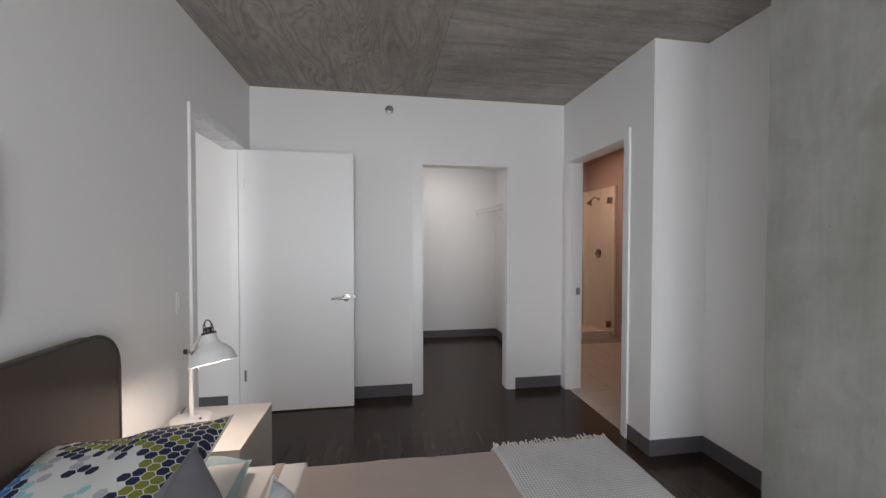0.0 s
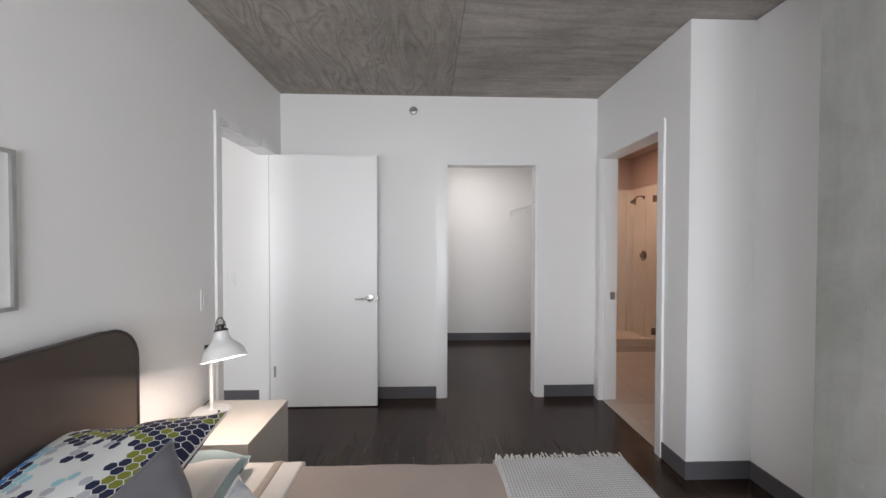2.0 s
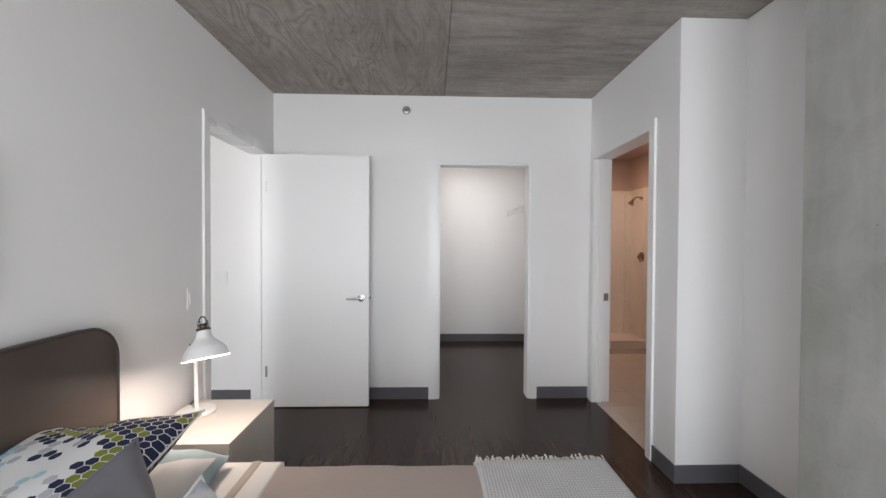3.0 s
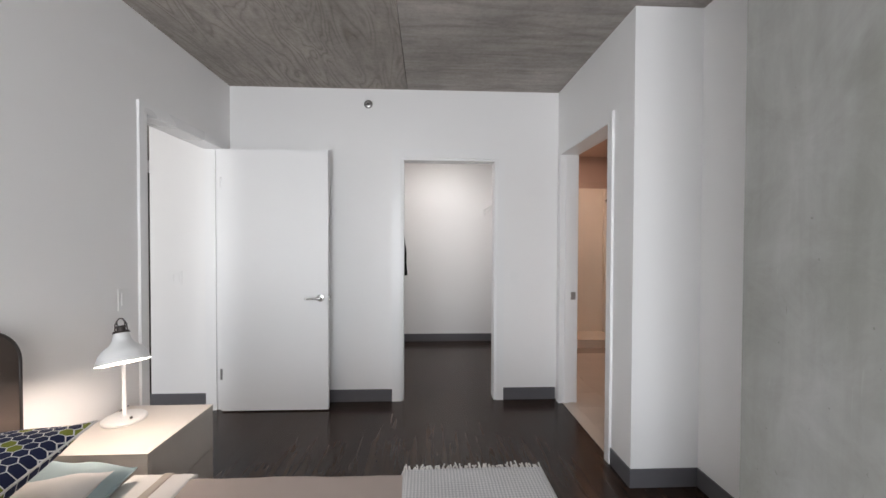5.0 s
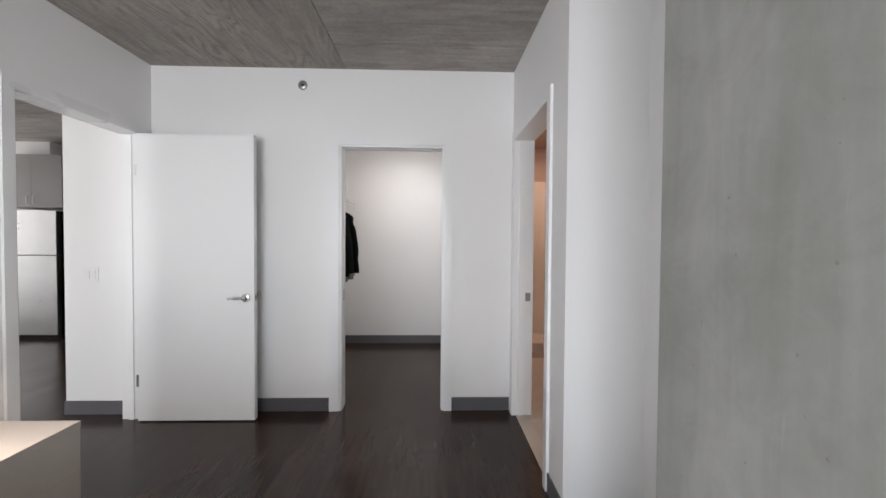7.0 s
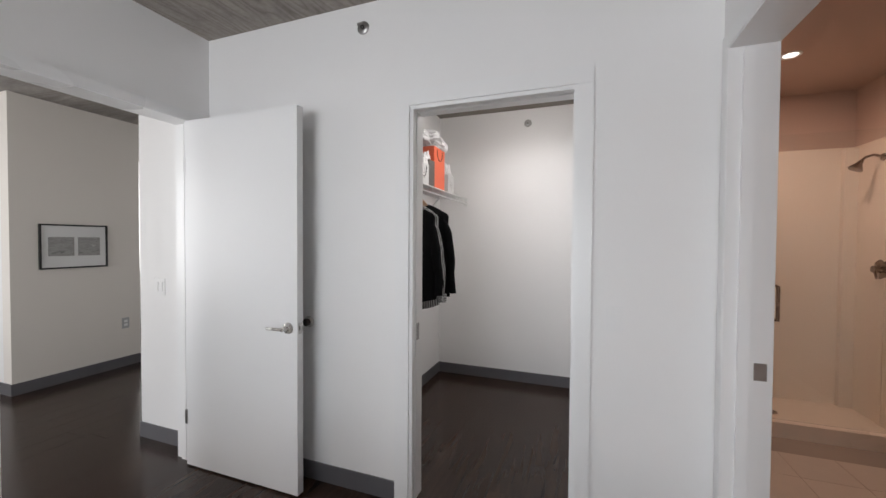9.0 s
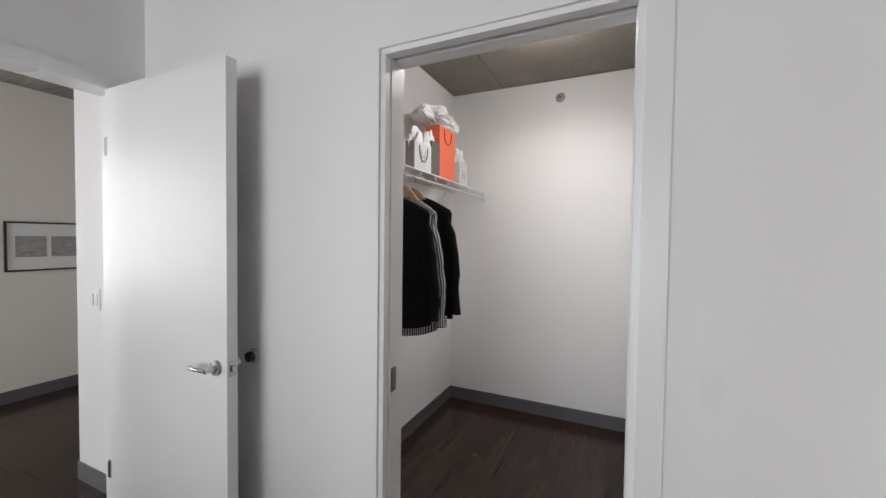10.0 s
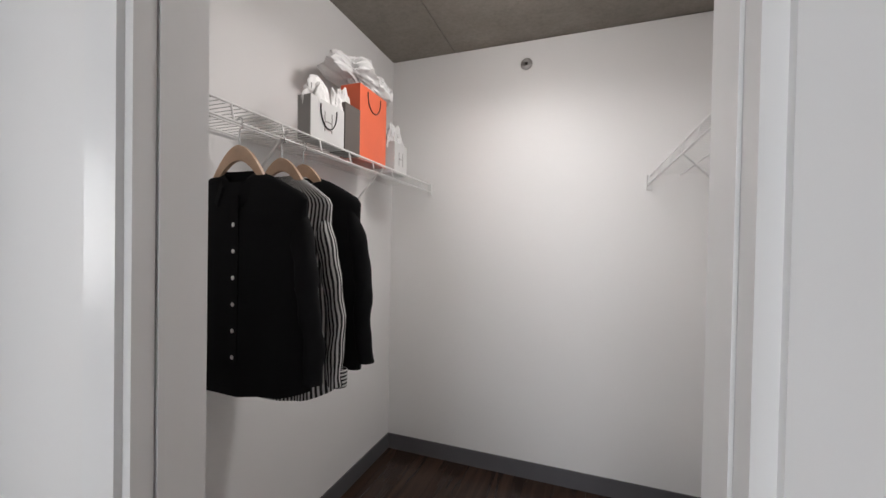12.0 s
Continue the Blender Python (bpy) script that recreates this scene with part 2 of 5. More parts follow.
def tube(points, r, n=8, bm=None, closed=False):
    """A round bar along points."""
    bm = bm or bmesh.new()
    pts = [Vector(p) for p in points]
    rings, up = [], None
    for i, p in enumerate(pts):
        a = pts[i - 1] if (i or closed) else p
        b = pts[(i + 1) % len(pts)] if (i + 1 < len(pts) or closed) else p
        d = (b - a).normalized()
        if up is None:
            up = d.orthogonal().normalized()
        up = (up - d * up.dot(d)).normalized()
        s = d.cross(up)
        rings.append([bm.verts.new(p + r * (math.cos(2 * math.pi * k / n) * up + math.sin(2 * math.pi * k / n) * s)) for k in range(n)])
    pairs = list(zip(rings, rings[1:])) + ([(rings[-1], rings[0])] if closed else [])
    for a, b in pairs:
        for k in range(n):
            bm.faces.new((a[k], a[(k + 1) % n], b[(k + 1) % n], b[k]))
    if not closed:
        bm.faces.new(rings[0][::-1])
        bm.faces.new(rings[-1])
    return bm


def wall(name, axis, lo, hi, u0, u1, z0, z1, mat, holes=(), label=""):
    """A wall slab. axis 'x': its faces look along x at lo and hi and it runs along y from u0 to u1; 'y' likewise. holes: (u0, u1, z0, z1)."""
    us = sorted({u0, u1, *(h[0] for h in holes), *(h[1] for h in holes)})
    zs = sorted({z0, z1, *(h[2] for h in holes), *(h[3] for h in holes)})
    full = {}
    for i in range(len(us) - 1):
        for j in range(len(zs) - 1):
            cu, cz = (us[i] + us[i + 1]) / 2, (zs[j] + zs[j + 1]) / 2
            full[i, j] = not any(h[0] < cu < h[1] and h[2] < cz < h[3] for h in holes)
    bm = bmesh.new()
    cache = {}

    def vert(s, i, j):
        key = (s, i, j)
        if key not in cache:
            d, u, z = (lo, hi)[s], us[i], zs[j]
            cache[key] = bm.verts.new((d, u, z) if axis == "x" else (u, d, z))
        return cache[key]

    for (i, j), f in full.items():
        if not f:
            continue
        for s in (0, 1):
            bm.faces.new([vert(s, i, j), vert(s, i + 1, j), vert(s, i + 1, j + 1), vert(s, i, j + 1)])
        for (di, dj), (p, q) in {(-1, 0): ((i, j), (i, j + 1)), (1, 0): ((i + 1, j), (i + 1, j + 1)), (0, -1): ((i, j), (i + 1, j)), (0, 1): ((i, j + 1), (i + 1, j + 1))}.items():
            if not full.get((i + di, j + dj)):
                bm.faces.new([vert(0, *p), vert(0, *q), vert(1, *q), vert(1, *p)])
    return obj(name, bm, mat, label=label, category="wall", kind="structure")


def slab(name, x0, x1, y0, y1, z0, z1, mat, label, category):
    return obj(name, boxes((x0, x1, y0, y1, z0, z1)), mat, label=label, category=category, kind="structure")


# ---- structure ----
H = 2.71           # underside of the concrete slab
OPEN = 2.10        # height of the closet opening
OPEN2 = 2.145      # height of the entry and bathroom openings
CX0, CX1 = 1.472, 2.267      # closet opening
LY0, LY1 = -0.980, -0.125    # entry door opening
BY0, BY1 = -0.942, -0.10     # bathroom opening
RX = 2.832         # wall with the bathroom door
CLX, CLY = 0.864, 2.006      # closet corner
CRX = 2.78         # closet's other side wall

slab("floor", -6.3, 4.7, -5.9, 3.4, -0.12, -0.006, M["subfloor"], "dark underlay below the plank floor", "floor")
wall("wall_left", "x", -0.13, 0.0, -5.5, 0.0, 0, H, M["paint"], [(LY0 - 0.02, LY1 + 0.02, 0, OPEN2 + 0.02)], "white painted wall with the entry door opening")
wall("wall_back", "y", 0.0, 0.11, 0.0, RX + 0.13, 0, H, M["paint"], [(CX0 - 0.02, CX1 + 0.02, 0, OPEN + 0.02)], "white painted wall with the closet opening")
wall("wall_right", "x", RX, RX + 0.13, -1.23, 0.0, 0, H, M["paint"], [(BY0 - 0.02, BY1 + 0.02, 0, OPEN2 + 0.02)], "white painted wall with the bathroom opening")
wall("wall_recess", "y", -1.23, -1.10, RX + 0.13, 4.53, 0, H, M["paint"], (), "white painted return wall")
wall("wall_side", "x", 3.225, 3.355, -5.5, -1.23, 0, H, M["paint"], (), "white painted side wall behind the column")
wall("wall_front", "y", -5.7, -5.5, -0.13, 3.355, 0, H, M["paint"], [(0.05, 2.49, 0.0, 2.42)], "white outside wall with a wide window")
wall("wall_closet_left", "x", CLX - 0.1, CLX, 0.11, CLY + 0.1, 0, H + 0.012, M["paint"], (), "white closet side wall")
wall("wall_closet_back", "y", CLY, CLY + 0.1, CLX, CRX, 0, H + 0.012, M["paint"], (), "white closet end wall")
wall("wall_closet_right", "x", CRX, RX + 0.13, 0.11, 2.33, 0, H + 0.012, M["paint"], (), "white wall between closet and bathroom")
wall("wall_bath_end", "y", 2.33, 2.43, RX + 0.13, 4.53, 0, H, M["tan_paint"], (), "warm painted bathroom end wall")
wall("wall_bath_side", "x", 4.43, 4.53, -1.10, 2.33, 0, H, M["tan_paint"], (), "warm painted bathroom side wall")
slab("ceiling_bath", RX + 0.13, 4.43, -1.10, 2.33, 2.69, 2.705, M["tan_paint"], "warm painted bathroom ceiling", "ceiling")
wall("wall_hall", "y", -0.038, 0.05, -0.64, -0.13, 0, H, M["paint"], (), "white hall wall with light switches")
wall("wall_hall_end", "x", -0.64, -0.51, 0.05, 3.1, 0, H, M["paint"], (), "white side of the hall wall")
wall("wall_kitchen", "y", 3.1, 3.25, -6.0, -0.51, 0, H, M["paint"], (), "white kitchen wall")
wall("wall_core_side", "x", -2.58, -2.45, 0.0, 1.05, 0, H, M["beige"], (), "warm white wall with a framed print")
wall("wall_core_front", "y", 0.0, 0.13, -3.9, -2.58, 0, H, M["paint"], (), "white wall of the core beside the living room")
wall("wall_core_back", "y", 0.92, 1.05, -6.0, -2.58, 0, H, M["paint"], (), "white wall of the core beside the kitchen")
wall("wall_living_front", "y", -5.0, -4.85, -3.9, -0.13, 0, H, M["paint"], [(-1.9, -0.4, 0.5, 2.5)], "white living room end wall")
wall("wall_living_west", "x", -3.9, -3.75, -4.85, 0.0, 0, H, M["paint"], [(-3.55, -1.25, 0.7, 2.5)], "white living room wall with a window")
wall("wall_kitchen_west", "x", -6.1, -6.0, 0.92, 3.25, 0, H, M["paint"], [(1.1, 2.9, 0.6, 2.45)], "white kitchen wall with a window")

slab("ceiling_left", -0.13, 1.50, -5.8, 0.11, H, H + 0.2, M["ceil_left"], "grey board-formed concrete ceiling", "ceiling")
obj("ceiling_right", boxes((1.504, 3.4, -0.365, 0.11, H + 0.001, H + 0.19), (1.504, 3.4, -2.81, -0.369, H + 0.003, H + 0.19), (1.504, 3.4, -5.8, -2.814, H + 0.001, H + 0.19)), M["ceil_right"], label="grey board-formed concrete ceiling", category="ceiling", kind="structure")
# unseen cover added over all rooms so no sky light leaks in at the top
slab("light_block_slab", -6.3, 4.7, -5.9, 3.4, H + 0.2, H + 0.35, M["closet_ceil"], "unseen slab added above the ceilings to keep sky light out", "ceiling")
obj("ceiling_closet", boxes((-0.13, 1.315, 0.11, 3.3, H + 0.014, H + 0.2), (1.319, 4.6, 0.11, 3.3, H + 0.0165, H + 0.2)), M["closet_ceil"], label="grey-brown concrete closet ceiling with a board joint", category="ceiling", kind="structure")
slab("ceiling_living", -6.2, -0.13, -5.1, 3.3, H + 0.001, H + 0.2, M["ceil_right"], "grey concrete living room ceiling", "ceiling")

# concrete column
obj("concrete_column", boxes((2.853, 3.225, -2.95, -1.95, 0, H)), M["column"], bevel=0.012, label="grey bare concrete column against the side wall", category="column", kind="structure")

# ---- more materials ----
M["hinge"] = varied("dull_hinge_steel", (0.42, 0.41, 0.4), 0.35, 0.05, 20, 200, 0.05, 1.0)
M["black"] = varied("black_cloth", (0.009, 0.009, 0.010), 0.85, 0.2, 6, 400, 0.35, 0.0, 0.0008)
M["black"].node_tree.nodes["Principled BSDF"].inputs["Specular IOR Level"].default_value = 0.12
M["wood_hanger"] = varied("pale_hanger_wood", (0.54, 0.37, 0.255), 0.4, 0.12, 14, 90, 0.05)
M["taupe"] = varied("taupe_bed_cover", (0.40, 0.335, 0.30), 0.85, 0.06, 3, 500, 0.3, 0.0, 0.0012)
M["sheet"] = varied("white_bed_sheet", (0.74, 0.71, 0.68), 0.8, 0.03, 4, 420, 0.2)
M["stripe_band"] = varied("beige_sheet_band", (0.42, 0.36, 0.31), 0.8, 0.04, 4, 420, 0.2)
M["headboard"] = varied("brown_headboard_fabric", (0.062, 0.044, 0.035), 0.45, 0.1, 5, 380, 0.35, 0.0, 0.001)
M["piping"] = varied("dark_headboard_piping", (0.035, 0.028, 0.026), 0.5, 0.1, 8, 200, 0.2)
M["grey_cloth"] = varied("grey_cushion_cloth", (0.2, 0.2, 0.225), 0.85, 0.08, 6, 420, 0.4, 0.0, 0.001)
M["teal_cloth"] = varied("pale_teal_cushion_cloth", (0.36, 0.46, 0.48), 0.85, 0.1, 5, 420, 0.35, 0.0, 0.001)
M["bulb"] = material("lit_bulb", (1, 0.9, 0.75), 0.4)
M["bulb"].node_tree.nodes["Principled BSDF"].inputs["Emission Color"].default_value = (1, 0.86, 0.66, 1)
M["bulb"].node_tree.nodes["Principled BSDF"].inputs["Emission Strength"].default_value = 14
M["diffuser"] = material("lit_opal_diffuser", (0.9, 0.9, 0.88), 0.4)
M["diffuser"].node_tree.nodes["Principled BSDF"].inputs["Emission Color"].default_value = (1, 0.95, 0.88, 1)
M["diffuser"].node_tree.nodes["Principled BSDF"].inputs["Emission Strength"].default_value = 2.2
M["orange"] = varied("orange_bag_paper", (0.8, 0.155, 0.07), 0.5, 0.05, 5, 120, 0.08)
M["white_paper"] = varied("white_bag_paper", (0.66, 0.66, 0.65), 0.5, 0.03, 5, 120, 0.08)
M["grey_paper"] = varied("grey_bag_paper", (0.46, 0.45, 0.445), 0.5, 0.04, 5, 120, 0.08)
M["side_paper"] = varied("mid_grey_bag_paper", (0.3, 0.285, 0.275), 0.5, 0.04, 5, 120, 0.08)
M["brown_paper"] = varied("dark_brown_bag_paper", (0.115, 0.098, 0.088), 0.5, 0.06, 5, 120, 0.08)
M["tissue"] = varied("white_tissue", (0.82, 0.81, 0.8), 0.7, 0.03, 5, 60, 0.15)
M["film"] = varied("clear_white_plastic_film", (0.88, 0.88, 0.88), 0.3, 0.02, 5, 60, 0.1)
M["film"].node_tree.nodes["Principled BSDF"].inputs["Alpha"].default_value = 0.8
M["cord"] = varied("dark_cord", (0.03, 0.028, 0.028), 0.7, 0.1, 30, 300, 0.2)
M["steel"] = varied("brushed_steel", (0.6, 0.6, 0.6), 0.3, 0.05, 3, 200, 0.05, 1.0)
M["cab_grey"] = varied("grey_cabinet_laminate", (0.3, 0.29, 0.285), 0.4, 0.05, 3, 120, 0.05)
M["cab_dark"] = varied("dark_brown_cabinet_panel", (0.05, 0.042, 0.04), 0.4, 0.1, 3, 120, 0.05)
M["appliance_white"] = varied("white_appliance_enamel", (0.8, 0.8, 0.79), 0.25, 0.02, 3, 90, 0.02)
M["appliance_black"] = varied("black_appliance_glass", (0.012, 0.012, 0.013), 0.15, 0.1, 3, 90, 0.0)
M["counter"] = varied("pale_stone_counter", (0.6, 0.58, 0.55), 0.3, 0.08, 12, 90, 0.03)
M["mat_board"] = varied("white_mat_board", (0.78, 0.78, 0.77), 0.7, 0.01, 5, 200, 0.03)
M["silver_frame"] = varied("silver_picture_frame", (0.5, 0.5, 0.5), 0.3, 0.05, 10, 200, 0.05, 1.0)
M["black_frame"] = varied("black_picture_frame", (0.015, 0.015, 0.015), 0.4, 0.1, 10, 200, 0.05)
M["glass"] = material("clear_glass", (0.95, 0.97, 0.96), 0.02)
M["glass"].node_tree.nodes["Principled BSDF"].inputs["Transmission Weight"].default_value = 1.0
M["grout"] = varied("tile_grout", (0.4, 0.35, 0.3), 0.8)


def stripes(name, dark, light, period, share, axis=0):
    """Vertical stripes across the cloth's width."""
    m = material(name, light, 0.8)
    v = coords(m)
    sep = m.node_tree.nodes.new("ShaderNodeSeparateXYZ")
    if axis == 0:
        uv = m.node_tree.nodes.new("ShaderNodeTexCoord")
        m.node_tree.links.new(uv.outputs["UV"], sep.inputs[0])
    else:
        m.node_tree.links.new(v, sep.inputs[0])
    wob = noise_tex(m, v, 5, 2)
    add = m.node_tree.nodes.new("ShaderNodeMath")
    add.operation = "MULTIPLY_ADD"
    add.inputs[1].default_value = 0.008
    m.node_tree.links.new(wob, add.inputs[0])
    m.node_tree.links.new(sep.outputs[axis], add.inputs[2])
    mod = m.node_tree.nodes.new("ShaderNodeMath")
    mod.operation, mod.inputs[1].default_value = "PINGPONG", period / 2
    m.node_tree.links.new(add.outputs[0], mod.inputs[0])
    div = m.node_tree.nodes.new("ShaderNodeMath")
    div.operation, div.inputs[1].default_value = "DIVIDE", period / 2
    m.node_tree.links.new(mod.outputs[0], div.inputs[0])
    set_colour(m, ramp(m, div.outputs[0], [(share - 0.06, dark), (share + 0.06, light)]))
    bump(m, noise_tex(m, v, 300, 2), 0.3, 0.001)
    return m


M["stripe_cuff"] = stripes("black_and_white_cuff_cloth", (0.015, 0.015, 0.016), (0.6, 0.6, 0.59), 0.012, 0.5, 2)
M["stripe_shirt"] = stripes("black_and_white_striped_cloth", (0.015, 0.015, 0.016), (0.68, 0.68, 0.67), 0.013, 0.55)


def woven(name):
    m = material(name, (0.6, 0.6, 0.6), 0.9)
    v = coords(m, (1, 1, 1), radians(45))
    ck = add_node(m, "ShaderNodeTexChecker", Scale=115.0)
    ck.inputs["Color1"].default_value, ck.inputs["Color2"].default_value = (0.66, 0.65, 0.65, 1), (0.43, 0.435, 0.445, 1)
    m.node_tree.links.new(v, ck.inputs["Vector"])
    soft = noise_tex(m, v, 4, 3)
    set_colour(m, mix_col(m, ck.outputs[0], ramp(m, soft, [(0.3, (0.9, 0.9, 0.9)), (0.7, (1.08, 1.08, 1.08))]), 1.0, "MULTIPLY"))
    bump(m, ck.outputs[1], 0.5, 0.002)
    return m


M["throw"] = woven("white_and_grey_woven_throw")
M["fringe"] = varied("cream_fringe_yarn", (0.68, 0.66, 0.63), 0.9, 0.08, 30, 300, 0.3)


def abstract_print(name, colours, scale):
    m = material(name, colours[0], 0.6)
    n = noise_tex(m, coords(m, (0.6, 1.0, 2.2)), scale, 5, 0.6, 0.8)
    step = [(0.28 + 0.46 * i / (len(colours) - 1), c) for i, c in enumerate(colours)]
    set_colour(m, ramp(m, n, step))
    return m


M["blue_print"] = abstract_print("blue_abstract_print", [(0.05, 0.13, 0.22), (0.2, 0.36, 0.48), (0.5, 0.62, 0.68), (0.66, 0.7, 0.7)], 4.0)
M["grey_print"] = abstract_print("grey_photo_print", [(0.16, 0.16, 0.155), (0.4, 0.395, 0.38), (0.3, 0.295, 0.285), (0.58, 0.57, 0.55)], 16.0)

# ---- door frames, baseboards ----
T = 0.016          # casing thickness
CW = 0.063         # casing width
CWL, CWR = 0.098, 0.084      # outer edges of the closet casing from its opening


def casing_set(name, label, u0, u1, place, deep=0.13, widths=(CW, CW), OPEN=OPEN, reveal=0.006):
    """Casing and lining of an opening. place(u, d, z) turns running length, depth into the wall and height into the world."""
    th = tagged(new(name), label, "door frame", "", "structure")

    def bar(part_name, rows, bevel=0.003):
        bm = bmesh.new()
        for a, b, d0, d1, z0, z1 in rows:
            p, q = place(a, d0, z0), place(b, d1, z1)
            lo, hi = [min(i, j) for i, j in zip(p, q)], [max(i, j) for i, j in zip(p, q)]
            box(bm, lo[0], hi[0], lo[1], hi[1], lo[2], hi[2])
        return part(part_name, bm, M["trim"], th, bevel=bevel)

    for d0, d1 in ((-T, 0.0), (deep, deep + T)):
        bar("casing", [(u0 - widths[0], u0 - reveal, d0, d1, 0, OPEN + reveal)])
        bar("casing", [(u1 + reveal, u1 + widths[1], d0, d1, 0, OPEN + reveal)])
        bar("head_casing", [(u0 - widths[0], u1 + widths[1], d0, d1, OPEN + reveal + 0.0005, OPEN + widths[0])])
    return th, bar


th, bar = casing_set("door_frame_closet", "white painted casing round the closet opening", CX0, CX1, lambda u, d, z: (u, d, z), 0.11, (CWL, CWR), OPEN, 0.019)
for a, b in ((CX0 - 0.0195, CX0), (CX1, CX1 + 0.0195)):
    bar("jamb", [(a, b, -0.004, 0.031, 0, OPEN)])
    bar("jamb_strip", [(a - (0 if a < CX0 else 0.003), b + (0.003 if a < CX0 else 0), 0.035, 0.053, 0, OPEN)])
    bar("jamb", [(a, b, 0.0535, 0.124, 0, OPEN)])
    bar("jamb_back", [(a - (0.001 if a < CX0 else -0.012), b - (0.012 if a < CX0 else -0.001), 0.0315, 0.0345, 0, OPEN)])
bar("head_jamb", [(CX0 - 0.0195, CX1 + 0.0195, -0.004, 0.036, OPEN + 0.0005, OPEN + 0.0195)])
bar("head_jamb", [(CX0 - 0.0195, CX1 + 0.0195, 0.06, 0.124, OPEN + 0.0005, OPEN + 0.0195)])
part("pocket_track", boxes((CX0, CX1, 0.0365, 0.0595, OPEN + 0.013, OPEN + 0.019)), M["hinge"], th, "grey sliding door track")
part("strike_plate", boxes((CX0 - 0.001, CX0 + 0.003, 0.042, 0.078, 0.875, 0.965)), M["hinge"], th, "steel pull plate", bevel=0.001)

th, bar = casing_set("door_frame_bath", "white painted casing round the bathroom opening", BY0, BY1, lambda u, d, z: (RX + d, u, z), 0.13, (CW, CW), OPEN2)
for a, b in ((BY0 - 0.018, BY0), (BY1, BY1 + 0.018)):
    bar("jamb", [(a, b, -T + 0.002, 0.144, 0, OPEN2)])
    bar("door_stop_strip", [(a + (0.018 if a < BY0 + 0.001 and a < -0.5 else -0.012), b + (0.012 if a < -0.5 else -0.018), 0.03, 0.07, 0, OPEN2 - 0.013)])
bar("head_jamb", [(BY0, BY1, -T + 0.002, 0.144, OPEN2 - 0.001, OPEN2 + 0.018)])
part("strike_plate", boxes((RX + 0.085, RX + 0.125, BY1 - 0.003, BY1 + 0.001, 0.9, 0.965)), M["hinge"], th, "steel strike plate", bevel=0.001)

th, bar = casing_set("door_frame_entry", "white painted casing round the entry door opening", LY0, LY1, lambda u, d, z: (-d, u, z), 0.13, (CW, CW), OPEN2)
for a, b in ((LY0 - 0.018, LY0), (LY1, LY1 + 0.018)):
    bar("jamb", [(a, b, -T + 0.002, 0.144, 0, OPEN2)])
bar("jamb_stop", [(LY0 + 0.0005, LY0 + 0.004, 0.052, 0.09, 0, OPEN2 - 0.013)])
bar("jamb_stop", [(LY1 - 0.012, LY1 - 0.0005, 0.052, 0.09, 0, OPEN2 - 0.013)])
bar("head_jamb", [(LY0, LY1, -T + 0.002, 0.144, OPEN2 - 0.001, OPEN2 + 0.018)])

BH, BT = 0.105, 0.008


def baseboard(x0, x1, y0, y1):
    obj("baseboard", boxes((x0, x1, y0, y1, 0.0, BH)), M["base"], bevel=0.0025, label="dark grey vinyl wall base along the floor", category="baseboard", group="wall base", kind="structure")


baseboard(0.02, CX0 - CWL, -BT, 0)
baseboard(CX1 + CWR, RX - T, -BT, 0)
baseboard(RX - BT, RX, -1.23, BY0 - 0.063)
baseboard(RX - BT, 3.225, -1.238, -1.23)
baseboard(3.217, 3.225, -1.95, -1.238)
baseboard(0, BT, -5.5, LY0 - 0.063)
baseboard(-0.64, -0.146, -0.046, -0.038)
baseboard(-0.648, -0.64, -0.046, 3.1)
baseboard(CLX, CLX + BT, 0.11, CLY)
baseboard(CLX + BT, CRX, CLY - BT, CLY)
baseboard(CRX - BT, CRX, 0.11, CLY - BT)
baseboard(CLX + BT, CX0 - CWL, 0.11, 0.118)
baseboard(-2.45, -2.442, -0.008, 1.05)
baseboard(-3.75, -2.45, -0.008, 0.0)
baseboard(-3.75, -3.742, -4.85, -0.008)
baseboard(-0.138, -0.13, -4.85, LY0 - 0.063)

# ---- entry door ----
door = thing("entry_door", (0.008, -0.175, 0.0), "white flush door standing open against the wall", "door")
LEAF = 0.858
part("leaf", boxes((0, LEAF, 0, 0.045, 0.010, 2.138)), M["door"], door, bevel=0.0025)
part("latch_plate", boxes((LEAF - 0.001, LEAF + 0.0025, 0.01, 0.036, 0.9, 0.96)), M["nickel"], door, "satin nickel latch plate", bevel=0.001)
part("latch_bolt", boxes((LEAF + 0.002, LEAF + 0.013, 0.015, 0.031, 0.918, 0.942)), M["nickel"], door, bevel=0.003)
for side in (-1, 1):
    y = 0.0 if side < 0 else 0.045
    m = Matrix.Translation((0.797, y, 0.931)) @ Matrix.Rotation(radians(90 if side < 0 else -90), 4, "X")
    handle = part("lever_handle", lathe([(0, 0), (0.031, 0), (0.032, 0.004), (0.029, 0.010), (0.013, 0.013), (0.011, 0.045), (0.012, 0.05), (0, 0.052)], 28, m), M["nickel"], door, "satin nickel lever handle", smooth=True)
    yy = y + side * 0.046
    lever = tube([(0.797, yy, 0.931), (0.772, yy + side * 0.004, 0.931), (0.737, yy + side * 0.004, 0.930), (0.698, yy, 0.928), (0.684, yy - side * 0.008, 0.927)], 0.0085, 10)
    part("lever", lever, M["nickel"], handle, smooth=True)
for z in (0.31, 1.87):
    bm = lathe([(0, -0.04), (0.005, -0.04), (0.005, 0.04), (0, 0.04)], 10, Matrix.Translation((-0.002, -0.003, z)))
    box(bm, -0.008, 0.010, -0.0025, 0.03, z - 0.045, z + 0.045)
    part("hinge", bm, M["hinge"] if z < 1 else M["trim"], door, "butt hinge")

